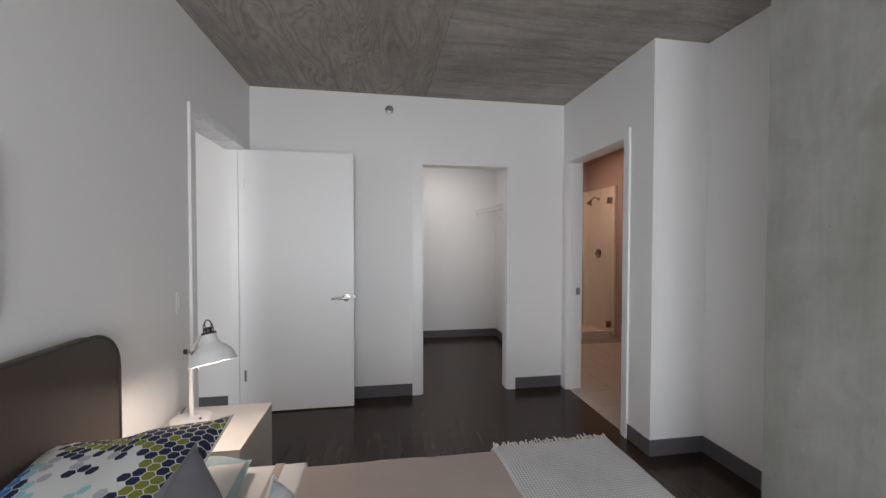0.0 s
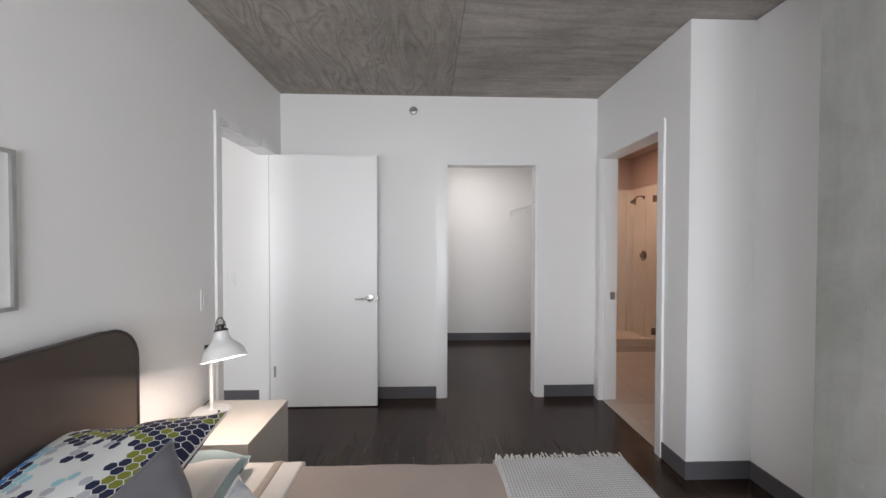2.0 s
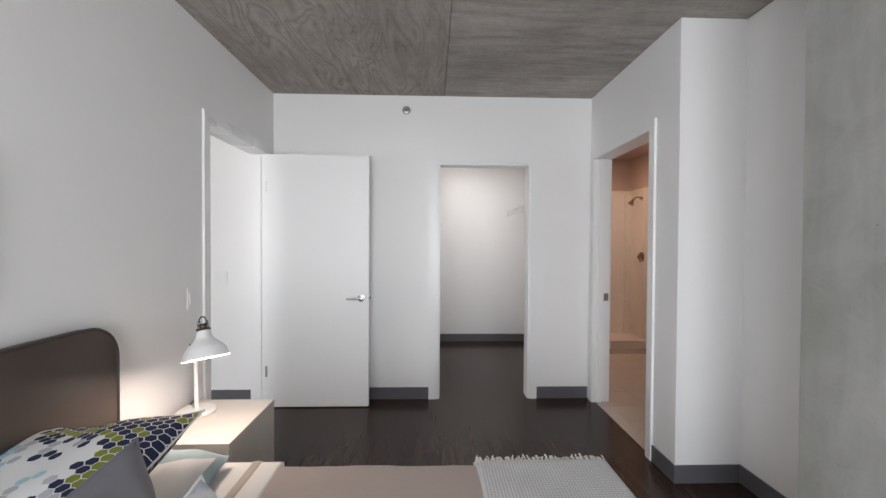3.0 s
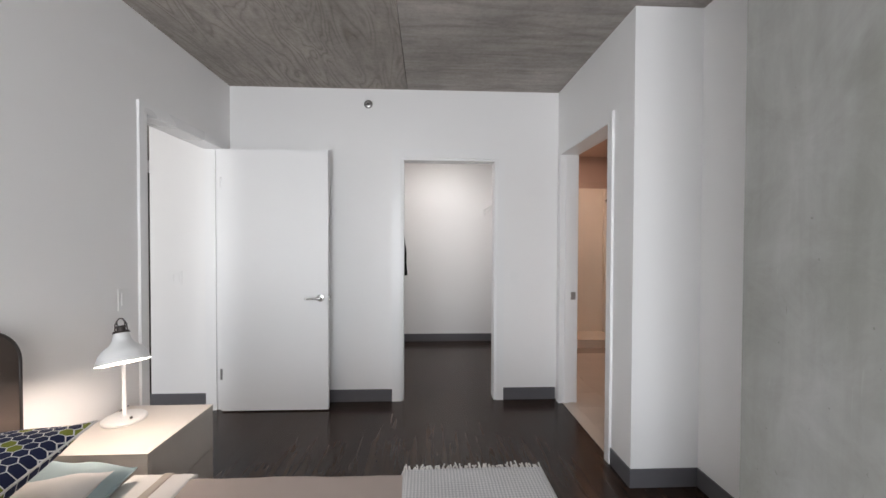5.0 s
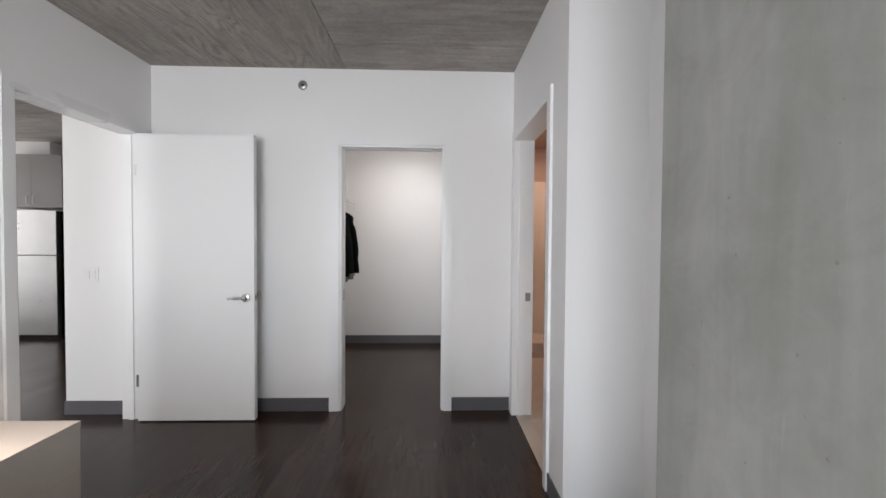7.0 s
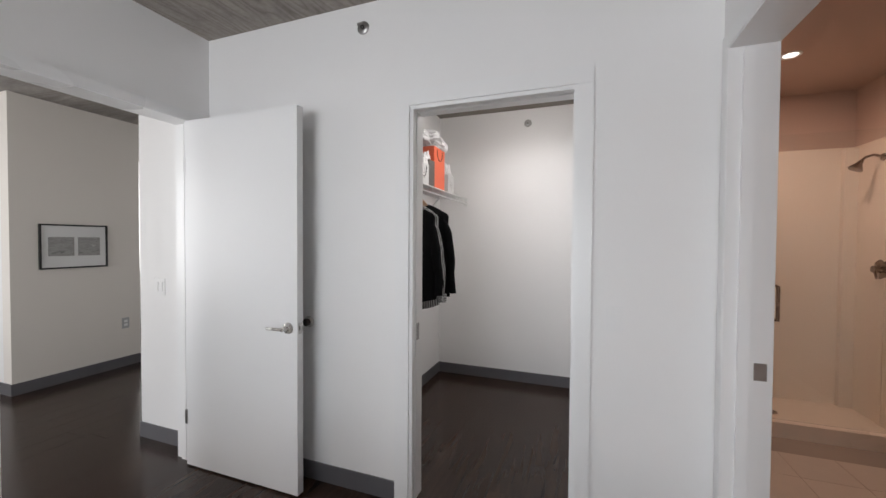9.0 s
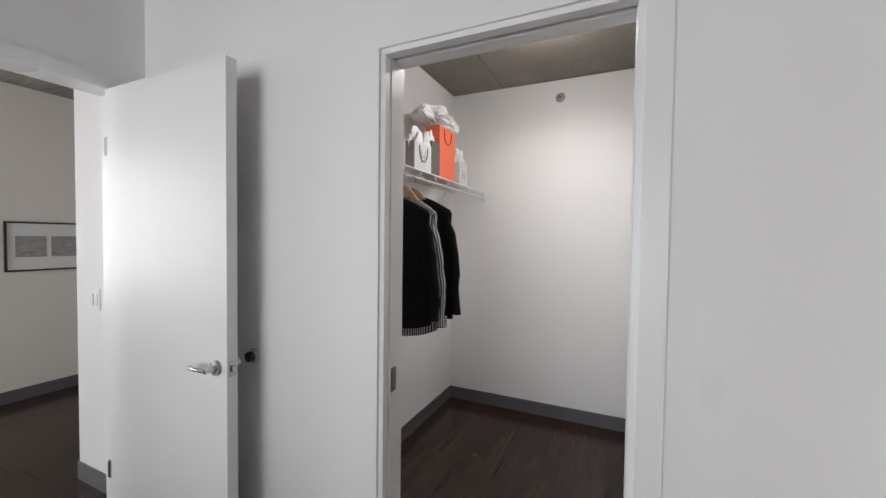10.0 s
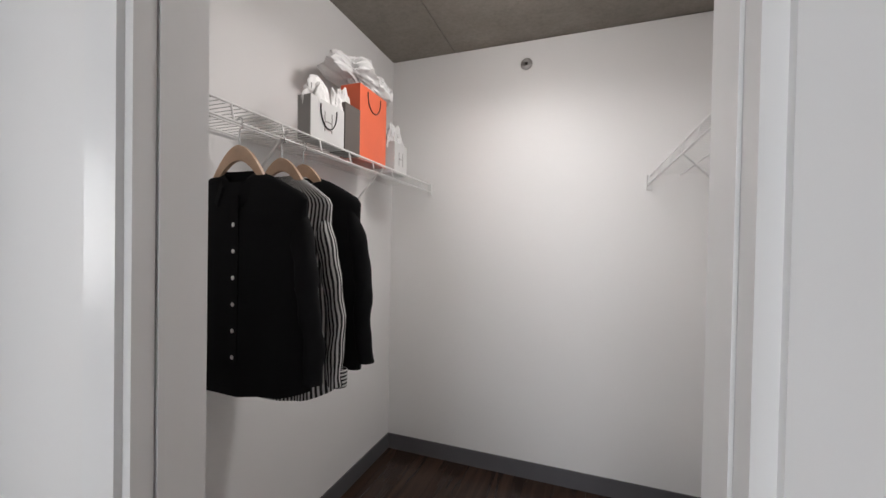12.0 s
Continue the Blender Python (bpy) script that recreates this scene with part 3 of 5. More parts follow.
stop = thing("door_stop", (0.802, 0, 0.932), "round dark wall bumper behind the door handle", "door stop")
back = Matrix.Rotation(radians(90), 4, "X")
part("bumper_plate", lathe([(0, 0), (0.033, 0), (0.033, 0.006), (0.026, 0.016), (0, 0.016)], 24, back), M["nickel"], stop, smooth=True)
part("rubber_pad", lathe([(0, 0.0161), (0.021, 0.0161), (0.022, 0.034), (0.013, 0.039), (0, 0.039)], 24, back), M["dark_metal"], stop, "dark rubber pad", smooth=True)


def sprinkler(x, y, z):
    th = thing("wall_sprinkler", (x, y, z), "round chrome sidewall sprinkler high on the wall", "sprinkler", "wall sprinklers")
    part("escutcheon", lathe([(0, 0), (0.036, 0), (0.036, 0.003), (0.028, 0.010), (0.016, 0.011), (0.016, 0.004), (0, 0.004)], 28, back), M["hinge"], th, smooth=True)
    part("head", lathe([(0, 0.004), (0.008, 0.004), (0.009, 0.02), (0.004, 0.022), (0.004, 0.034), (0, 0.034)], 14, back), M["dark_metal"], th, "dark sprinkler head", smooth=True)
    part("deflector", boxes((-0.016, 0.016, -0.038, -0.035, -0.004, 0.01)), M["hinge"], th)


sprinkler(1.167, 0.0, 2.578)
sprinkler(1.789, CLY, 2.581)


def switch_plate(xyz, rz, gangs, label):
    th = thing("light_switch", xyz, label, "light switch", "", rz)
    w = 0.035 + 0.023 * (gangs - 1)
    part("wall_plate", boxes((-w, w, -0.004, 0, -0.058, 0.058)), M["plate"], th, bevel=0.003)
    for g in range(gangs):
        c = (g - (gangs - 1) / 2) * 0.046
        part("rocker", boxes((c - 0.016, c + 0.016, -0.0075, -0.0042, -0.033, 0.033)), M["plate"], th, bevel=0.002)


switch_plate((-0.44, -0.038, 1.085), 0, 2, "white two-gang rocker switch on the hall wall")
switch_plate((2.447, 0, 1.076), 0, 1, "white single wall switch beside the closet opening")
switch_plate((0, -1.155, 1.07), 90, 1, "white wall switch beside the entry door")

outlet = thing("wall_outlet", (-2.45, 0.9, 0.48), "grey wall outlet low on the warm white wall", "wall outlet", "", 90)
part("wall_plate", boxes((-0.035, 0.035, -0.006, 0, -0.058, 0.058)), M["silver_frame"], outlet, bevel=0.003)
for z in (-0.02, 0.02):
    part("socket", boxes((-0.016, 0.016, -0.008, -0.0062, z - 0.014, z + 0.014)), M["plate"], outlet, bevel=0.003)

# ---- bed ----


def draped(x0, x1, y0, y1, top, low, r, amp, seed, nx=70, ny=50):
    """A cloth laid over a block: flat top with soft undulation, rounded edges, sides hanging to low."""
    bm = bmesh.new()
    side = top - low

    def fold(u, lo, hi):
        # distance along the cloth to (place, drop)
        if u < lo:
            d = lo - u
            return (lo - r * math.sin(min(d / r, math.pi / 2)), r * (1 - math.cos(min(d / r, math.pi / 2))) + max(0, d - r * math.pi / 2))
        if u > hi:
            d = u - hi
            return (hi + r * math.sin(min(d / r, math.pi / 2)), r * (1 - math.cos(min(d / r, math.pi / 2))) + max(0, d - r * math.pi / 2))
        return u, 0.0

    ext = r * (math.pi / 2 - 1) + side
    xi0, xi1, yi0, yi1 = x0 + r, x1 - r, y0 + r, y1 - r
    us = sorted(np.concatenate([np.linspace(xi0 - ext, xi1 + ext, nx), np.linspace(xi0 - r * 1.5, xi0, 6), np.linspace(xi1, xi1 + r * 1.5, 6)]))
    vs = sorted(np.concatenate([np.linspace(yi0 - ext, yi1 + ext, ny), np.linspace(yi0 - r * 1.5, yi0, 6), np.linspace(yi1, yi1 + r * 1.5, 6)]))
    grid = []
    for u in us:
        row = []
        for v in vs:
            px, dx = fold(u, xi0, xi1)
            py, dy = fold(v, yi0, yi1)
            d = max(dx, dy)
            w = noise.noise(Vector((px * 3.1 + seed, py * 3.1, 0))) * amp + noise.noise(Vector((px * 11, py * 11 + seed, 2))) * amp * 0.35
            out = noise.noise(Vector((px * 7 + seed, py * 7, 5))) * 0.012 * min(1, d * 4)
            sx = (1 if u > xi1 else -1 if u < xi0 else 0) * out
            sy = (1 if v > yi1 else -1 if v < yi0 else 0) * out
            row.append(bm.verts.new((px + sx, py + sy, max(low, top - d + w * (1 if d < r else 0.3)))))
        grid.append(row)
    for a, b in zip(grid, grid[1:]):
        for j in range(len(a) - 1):
            bm.faces.new((a[j], b[j], b[j + 1], a[j + 1]))
    return bm


BX0, BX1, BYA, BYB = 0.10, 2.13, -3.22, -1.84
bed = thing("bed", (0, 0, 0), "double bed with taupe cover and brown upholstered headboard", "bed")
part("bed_base", boxes((BX0, BX1 - 0.06, BYA + 0.05, BYB - 0.05, 0.03, 0.26)), M["headboard"], bed, "dark upholstered bed base", bevel=0.01)
part("mattress", boxes((BX0, BX1 - 0.04, BYA + 0.035, BYB - 0.035, 0.262, 0.482)), M["sheet"], bed, "white mattress", bevel=0.03)
part("bed_cover", draped(0.62, BX1, BYA, BYB, 0.5, 0.13, 0.045, 0.008, 3.3, 110, 80), M["taupe"], bed, "taupe bed cover with faint creases", smooth=True)
part("sheet_fold", draped(0.56, 0.80, BYA - 0.004, BYB + 0.003, 0.5055, 0.24, 0.014, 0.003, 9.1, 16, 44), M["sheet"], bed, "folded-back white sheet", smooth=True)
part("sheet_stripe", draped(0.675, 0.715, BYA - 0.006, BYB + 0.0045, 0.508, 0.24, 0.008, 0.003, 9.1, 8, 44), M["stripe_band"], bed, "beige band on the sheet", smooth=True)
for x, y in ((0.2, -3.1), (0.2, -1.96), (1.98, -3.1), (1.98, -1.96)):
    part("bed_foot", lathe([(0, 0), (0.02, 0), (0.028, 0.03), (0, 0.03)], 12, Matrix.Translation((x, y, 0))), M["dark_metal"], bed)


def headboard_outline(y0, y1, z0, z1, r):
    pts = [(y0, z0)]
    for k in range(9):
        a = math.pi - k * math.pi / 16
        pts.append((y0 + r + r * math.cos(a), z1 - r + r * math.sin(a)))
    for k in range(9):
        a = math.pi / 2 - k * math.pi / 16
        pts.append((y1 - r + r * math.cos(a), z1 - r + r * math.sin(a)))
    pts.append((y1, z0))
    return pts


HY0, HY1, HZ = -3.28, -1.752, 1.054
outline = headboard_outline(HY0, HY1, 0.15, HZ, 0.14)
bm = bmesh.new()
front = [bm.verts.new((0.068, y, z)) for y, z in outline]
rear = [bm.verts.new((0.02, y, z)) for y, z in outline]
bm.faces.new(front)
bm.faces.new(rear[::-1])
for i in range(len(outline)):
    j = (i + 1) % len(outline)
    bm.faces.new((front[i], rear[i], rear[j], front[j]))
headboard = part("headboard", bm, M["headboard"], bed, "brown upholstered headboard with rounded corners", bevel=0.006)
part("piping", tube([(0.066, y, z) for y, z in outline], 0.007, 8), M["piping"], headboard, "dark piped edge", smooth=True)

# ---- cushions ----


def cushion(name, w, d, thick, mat, m, label, seam=None, n=26, corner=1.0):
    """A stuffed cushion lying in its xy plane, pinched at seam and corners; placed by m."""
    th = new(name)
    th.matrix_basis = m
    tagged(th, label, "cushion" if name == "cushion" else "pillow")
    bm = bmesh.new()
    rows = {}
    for s in (1, -1):
        for i in range(n + 1):
            for j in range(n + 1):
                u, v = 2 * i / n - 1, 2 * j / n - 1
                edge = i in (0, n) or j in (0, n)
                if edge and s < 0:
                    rows[s, i, j] = rows[1, i, j]
                    continue
                h = ((1 - u ** 4) * (1 - v ** 4)) ** 0.62
                pinch = 1 - 0.07 * corner * (1 - abs(v)) ** 1 * abs(u) ** 3
                pinch2 = 1 - 0.07 * corner * (1 - abs(u)) ** 1 * abs(v) ** 3
                wr = 0.05 * noise.noise(Vector((u * 2.2 + w * 9, v * 2.2 + d * 7, s)))
                rows[s, i, j] = bm.verts.new((u * w / 2 * pinch, v * d / 2 * pinch2, s * thick / 2 * h * (1 + 3 * wr) + 0.3 * wr * thick))
        for i in range(n):
            for j in range(n):
                q = [rows[s, i, j], rows[s, i + 1, j], rows[s, i + 1, j + 1], rows[s, i, j + 1]]
                q = list(dict.fromkeys(q))
                if len(q) > 2:
                    try:
                        bm.faces.new(q if s > 0 else q[::-1])
                    except ValueError:
                        pass
    part("cover", bm, mat, th, smooth=True)
    if seam is not None:
        loop = []
        for k in range(4 * n):
            q, r = divmod(k, n)
            u, v = ((2 * r / n - 1, -1), (1, 2 * r / n - 1), (1 - 2 * r / n, 1), (-1, 1 - 2 * r / n))[q]
            pin = 1 - 0.07 * corner * (1 - abs(v)) * abs(u) ** 3
            pin2 = 1 - 0.07 * corner * (1 - abs(u)) * abs(v) ** 3
            wr = 0.05 * noise.noise(Vector((u * 2.2 + w * 9, v * 2.2 + d * 7, 1)))
            loop.append((u * w / 2 * pin, v * d / 2 * pin2, 0.3 * wr * thick))
        part("seam", tube(loop, 0.004, 6, closed=True), seam, th, smooth=True)
    return th


def hex_cloth():
    """White cloth printed with hexagons in navy, blue, olive, pale blue and grey."""
    m = material("hexagon_printed_cloth", (0.75, 0.75, 0.74), 0.85)
    nt = m.node_tree
    S = 0.031

    def math_node(op, a, b=None):
        n = nt.nodes.new("ShaderNodeMath")
        n.operation = op
        for k, v in enumerate((a, b)):
            if v is None:
                continue
            if isinstance(v, (int, float)):
                n.inputs[k].default_value = v
            else:
                nt.links.new(v, n.inputs[k])
        return n.outputs[0]

    sep = nt.nodes.new("ShaderNodeSeparateXYZ")
    nt.links.new(coords(m), sep.inputs[0])
    x, y = math_node("DIVIDE", sep.outputs[1], S), math_node("DIVIDE", sep.outputs[0], S)
    R3 = math.sqrt(3)

    def cell(ox, oy):
        cx = math_node("ADD", math_node("ROUND", math_node("SUBTRACT", x, ox)), ox)
        cy = math_node("ADD", math_node("MULTIPLY", math_node("ROUND", math_node("DIVIDE", math_node("SUBTRACT", y, oy), R3)), R3), oy)
        dx, dy = math_node("ABSOLUTE", math_node("SUBTRACT", x, cx)), math_node("ABSOLUTE", math_node("SUBTRACT", y, cy))
        hexd = math_node("MAXIMUM", dx, math_node("ADD", math_node("MULTIPLY", dx, 0.5), math_node("MULTIPLY", dy, R3 / 2)))
        return cx, cy, hexd

    a, b = cell(0.0, 0.0), cell(0.5, R3 / 2)
    pick = math_node("LESS_THAN", a[2], b[2])
    inv = math_node("SUBTRACT", 1.0, pick)
    mixv = lambda p, q: math_node("ADD", math_node("MULTIPLY", p, pick), math_node("MULTIPLY", q, inv))
    cx, cy, hd = mixv(a[0], b[0]), mixv(a[1], b[1]), mixv(a[2], b[2])
    comb = nt.nodes.new("ShaderNodeCombineXYZ")
    nt.links.new(cx, comb.inputs[0])
    nt.links.new(cy, comb.inputs[1])
    wn = nt.nodes.new("ShaderNodeTexWhiteNoise")
    wn.noise_dimensions = "2D"
    nt.links.new(comb.outputs[0], wn.inputs["Vector"])
    clump = noise_tex(m, comb.outputs[0], 0.14, 1, 0.4)
    val = math_node("ADD", math_node("MULTIPLY", clump, 0.86), math_node("MULTIPLY", wn.outputs[0], 0.14))
    val = math_node("ADD", math_node("ADD", math_node("MULTIPLY", val, 0.5), 0.222), math_node("ADD", math_node("MULTIPLY", cx, 0.011), math_node("MULTIPLY", cy, 0.018)))
    navy, blue, olive, pale, grey, white = (0.012, 0.018, 0.06), (0.04, 0.22, 0.62), (0.22, 0.24, 0.03), (0.36, 0.6, 0.66), (0.45, 0.46, 0.5), (0.75, 0.75, 0.74)
    r = nt.nodes.new("ShaderNodeValToRGB")
    r.color_ramp.interpolation = "CONSTANT"
    stops = [(0.0, blue), (0.34, pale), (0.37, blue), (0.41, navy), (0.43, pale), (0.455, white), (0.495, grey), (0.51, white), (0.535, navy), (0.585, olive), (0.625, navy), (0.70, olive), (0.73, navy), (0.80, olive), (0.82, navy)]
    while len(r.color_ramp.elements) < len(stops):
        r.color_ramp.elements.new(0.5)
    for e, (p, c) in zip(r.color_ramp.elements, stops):
        e.position, e.color = p, (*c, 1)
    nt.links.new(val, r.inputs[0])
    inside = math_node("LESS_THAN", hd, 0.455)
    set_colour(m, mix_col(m, white, r.outputs[0], inside))
    bump(m, noise_tex(m, coords(m), 350, 2), 0.3, 0.001)
    return m


M["hex"] = hex_cloth()
M["blue_white"] = abstract_print("blue_and_white_cushion_cloth", [(0.18, 0.22, 0.36), (0.5, 0.54, 0.62), (0.74, 0.74, 0.74), (0.7, 0.71, 0.73)], 7.0)
cushion("pillow", 0.46, 0.66, 0.12, M["sheet"], pose(0.4, -2.33, 0.558, 5, -6, 2), "plain white sleeping pillow under the printed one", None)
cushion("pillow", 0.54, 0.80, 0.14, M["hex"], pose(0.345, -2.43, 0.692, 11, -6, 3), "white pillow printed with blue, navy and olive hexagons", M["sheet"], corner=1.6)
cushion("cushion", 0.46, 0.46, 0.14, M["grey_cloth"], pose(0.69, -2.61, 0.655, 0, 78, 4), "grey linen cushion leaning on the printed pillow", M["grey_cloth"])
cushion("cushion", 0.40, 0.40, 0.14, M["teal_cloth"], pose(0.42, -2.09, 0.55, 4, 6, 8), "pale teal cushion lying at the bed's edge", M["teal_cloth"])
cushion("cushion", 0.36, 0.36, 0.12, M["blue_white"], pose(0.915, -2.63, 0.655, 0, 68, 4), "small blue and white patterned cushion", M["sheet"])

# ---- throw ----
throw = thing("throw_blanket", (0, 0, 0), "white and grey woven throw with cream fringe over the bed's foot", "blanket")
part("cloth", draped(1.575, BX1 + 0.006, BYA - 0.006, BYB + 0.004, 0.509, 0.3, 0.03, 0.004, 4.4, 34, 60), M["throw"], throw, smooth=True)
rng = random.Random(5)
bm = bmesh.new()
for k in range(62):
    x = 1.585 + 0.535 * k / 61 + rng.uniform(-0.003, 0.003)
    l = rng.uniform(0.02, 0.034)
    lean = rng.uniform(-0.014, 0.014)
    z = 0.497 + rng.uniform(0, 0.006)
    y = BYB - 0.012
    tube([(x, y - 0.012, z), (x + lean * 0.4, y + l * 0.45, z + 0.006), (x + lean, y + l, z + rng.uniform(-0.012, 0.01))], 0.0034, 5, bm)
part("fringe", bm, M["fringe"], throw, "cream yarn fringe", smooth=True)

# ---- nightstand ----
ns = thing("nightstand", (0, 0, 0), "cream lacquered bedside cabinet beside the bed", "nightstand")
NX1, NY0, NY1, NZ = 0.475, -1.645, -1.145, 0.474
part("top", boxes((0.012, NX1, NY0, NY1, NZ - 0.03, NZ)), M["lacquer"], ns, bevel=0.002)
part("side_panel", boxes((0.012, NX1 - 0.002, NY0 + 0.001, NY0 + 0.02, 0, NZ - 0.0303)), M["lacquer"], ns, bevel=0.0015)
part("side_panel", boxes((0.012, NX1 - 0.002, NY1 - 0.02, NY1 - 0.001, 0, NZ - 0.0303)), M["lacquer"], ns, bevel=0.0015)
part("drawer_front", boxes((NX1 - 0.019, NX1 - 0.001, NY0 + 0.0205, NY1 - 0.0205, 0.235, NZ - 0.031)), M["lacquer"], ns, bevel=0.0012)
part("drawer_front", boxes((NX1 - 0.019, NX1 - 0.001, NY0 + 0.0205, NY1 - 0.0205, 0.03, 0.233)), M["lacquer"], ns, bevel=0.0012)
part("back_panel", boxes((0.012, 0.02, NY0 + 0.0205, NY1 - 0.0205, 0.0, NZ - 0.031)), M["lacquer"], ns)

# ---- desk lamp ----
lamp = thing("desk_lamp", (0.13, -1.32, NZ), "white enamel desk lamp, switched on, on the nightstand", "lamp")
part("base", lathe([(0, 0), (0.092, 0), (0.095, 0.004), (0.095, 0.012), (0.088, 0.02), (0.02, 0.024), (0.014, 0.03), (0, 0.03)], 40), M["white_metal"], lamp, smooth=True)
part("switch_knob", lathe([(0, 0), (0.006, 0), (0.006, 0.008), (0, 0.008)], 12, Matrix.Translation((0.055, -0.03, 0.022))), M["dark_metal"], lamp, "dark switch button")
part("stem", tube([(0, 0, 0.02), (0, 0, 0.35)], 0.010, 14), M["white_metal"], lamp, smooth=True)
joint = part("joint", lathe([(0, -0.018), (0.013, -0.018), (0.014, 0.0), (0.013, 0.018), (0, 0.018)], 16, Matrix.Translation((0, 0, 0.362)) @ pose(0, 0, 0, 90, 0, 38)), M["nickel"], lamp, "bronze swivel joint", smooth=True)
part("wing_screw", boxes((-0.034, -0.016, -0.004, 0.004, 0.35, 0.374)), M["dark_metal"], joint, "dark wing screw", bevel=0.002)
axis = Vector((0.22, -0.2, -0.95)).normalized()
rim = Vector((0.36, -1.62, 0.862)) - Vector((0.13, -1.32, NZ))
neck = rim - axis * 0.128
part("arm", tube([(0, 0, 0.362), tuple(neck * 0.5 + Vector((0, 0, 0.21))), tuple(neck - axis * 0.012)], 0.0075, 10), M["white_metal"], lamp, smooth=True)
turn = Matrix.Translation(neck) @ axis.to_track_quat("Z", "Y").to_matrix().to_4x4()
outer = [(0.027, 0.0), (0.030, 0.012), (0.034, 0.03), (0.046, 0.048), (0.068, 0.066), (0.084, 0.088), (0.091, 0.11), (0.097, 0.128)]
inner = [(r - 0.002, s) for r, s in reversed(outer)]
shade = part("shade", lathe([(0, 0), *outer, *inner[:-1], (0.02, 0.004), (0, 0.004)], 48, turn), M["white_metal"], lamp, "white bell-shaped metal shade", smooth=True)
part("cap", lathe([(0, -0.032), (0.018, -0.032), (0.02, -0.026), (0.016, -0.024), (0.016, -0.012), (0.029, -0.01), (0.031, -0.0005), (0, -0.0005)], 24, turn), M["dark_metal"], shade, "dark bronze vented cap", smooth=True)
part("ring", tube([tuple(turn @ Vector((0.014 * math.cos(a), 0.004, -0.045 - 0.02 * math.sin(a)))) for a in np.linspace(-0.6, math.pi + 0.6, 14)], 0.0028, 6), M["dark_metal"], shade, "dark wire ring", smooth=True)
for s in (-1, 1):
    part("cap_strut", tube([tuple(turn @ Vector((s * 0.022, 0, -0.002))), tuple(turn @ Vector((s * 0.02, 0.002, -0.04))), tuple(turn @ Vector((s * 0.006, 0.006, -0.066)))], 0.0024, 6), M["dark_metal"], shade, "dark wire strut", smooth=True)
part("bulb", lathe([(0, 0.03), (0.012, 0.034), (0.02, 0.05), (0.026, 0.068), (0.02, 0.088), (0, 0.096)], 20, turn), M["bulb"], lamp, "glowing bulb", smooth=True).visible_shadow = False
part("power_cord", tube([(-0.06, 0.05, 0.012), (-0.09, 0.08, 0.006), (-0.105, 0.14, 0.004), (-0.108, 0.17, 0.004)], 0.003, 6), M["cord"], lamp, "dark power cord", smooth=True)


# ---- pictures ----
def picture(name, m, w, h, bar_w, mat_frame, prints, label):
    """Framed picture in its xz plane facing -y, centred at its origin."""
    th = new(name)
    th.matrix_basis = m
    tagged(th, label, "picture")
    d = 0.022
    for x0, x1, z0, z1 in ((-w / 2, w / 2, h / 2 - bar_w, h / 2), (-w / 2, w / 2, -h / 2, -h / 2 + bar_w), (-w / 2, -w / 2 + bar_w, -h / 2 + bar_w, h / 2 - bar_w), (w / 2 - bar_w, w / 2, -h / 2 + bar_w, h / 2 - bar_w)):
        part("frame_bar", boxes((x0, x1, -d, 0, z0, z1)), mat_frame, th, bevel=0.0015)
    part("mat", boxes((-w / 2 + bar_w, w / 2 - bar_w, -0.010, -0.002, -h / 2 + bar_w, h / 2 - bar_w)), M["mat_board"], th, "white mat board")
    for x0, x1, z0, z1, mm in prints:
        part("print", boxes((x0, x1, -0.0125, -0.0102, z0, z1)), mm, th)
    return th


picture("framed_picture", pose(0, -2.482, 1.44, 0, 0, 90), 0.62, 0.5, 0.012, M["silver_frame"], [(-0.2, 0.22, -0.165, 0.165, M["blue_print"])], "silver framed blue abstract print above the bed")
picture("framed_picture", pose(-2.45, 0.46, 1.335, 0, 0, 90), 0.54, 0.43, 0.014, M["black_frame"], [(-0.205, -0.008, -0.092, 0.092, M["grey_print"]), (0.022, 0.205, -0.092, 0.092, M["grey_print"])], "black framed pair of grey photographs on white mat")

# ---- closet ----
SZ = 1.857         # top of the wire shelves


def wire_shelf(x_wall, side, y0, y1, label):
    """Ventilated wire shelf on a side wall; side +1 reaches to larger x."""
    th = thing("wire_shelf", (x_wall, 0, 0), label, "shelf", "closet wire shelves")
    d = 0.295
    for xx, z in ((0.012, 0), (0.15, -0.004), (d, 0), (d + 0.011, -0.052)):
        part("rail", tube([(side * xx, y0, SZ - 0.004 + z), (side * xx, y1, SZ - 0.004 + z)], 0.0038, 8), M["white_wire"], th, smooth=True)
    n = int((y1 - y0) / 0.0255)
    bm = bmesh.new()
    for k in range(n + 1):
        y = y0 + 0.004 + (y1 - y0 - 0.008) * k / n
        tube([(side * 0.004, y, SZ), (side * d, y, SZ), (side * (d + 0.003), y, SZ - 0.006)], 0.0017, 5, bm)
    tagged(part("wire_deck", bm, M["white_wire"], th, "closely spaced deck wires", smooth=True), kind="stuff")
    k = y0 + 0.06
    while k < y1:
        part("lip_strut", tube([(side * d, k, SZ - 0.004), (side * (d + 0.011), k, SZ - 0.056)], 0.0034, 6), M["white_wire"], th, smooth=True)
        k += 0.2
    for y in (y0 + 0.5, y1 - 0.62):
        part("support_brace", tube([(side * (d - 0.01), y, SZ - 0.012), (side * 0.012, y, SZ - 0.3), (side * 0.003, y, SZ - 0.33)], 0.005, 8), M["white_wire"], th, smooth=True)
    part("end_bracket", boxes(tuple(sorted((side * (d - 0.012), side * (d + 0.014)))) + (y1, y1 + 0.02, SZ - 0.082, SZ + 0.002)), M["white_wire"], th, "small white end bracket on the wall", bevel=0.003)
    return th


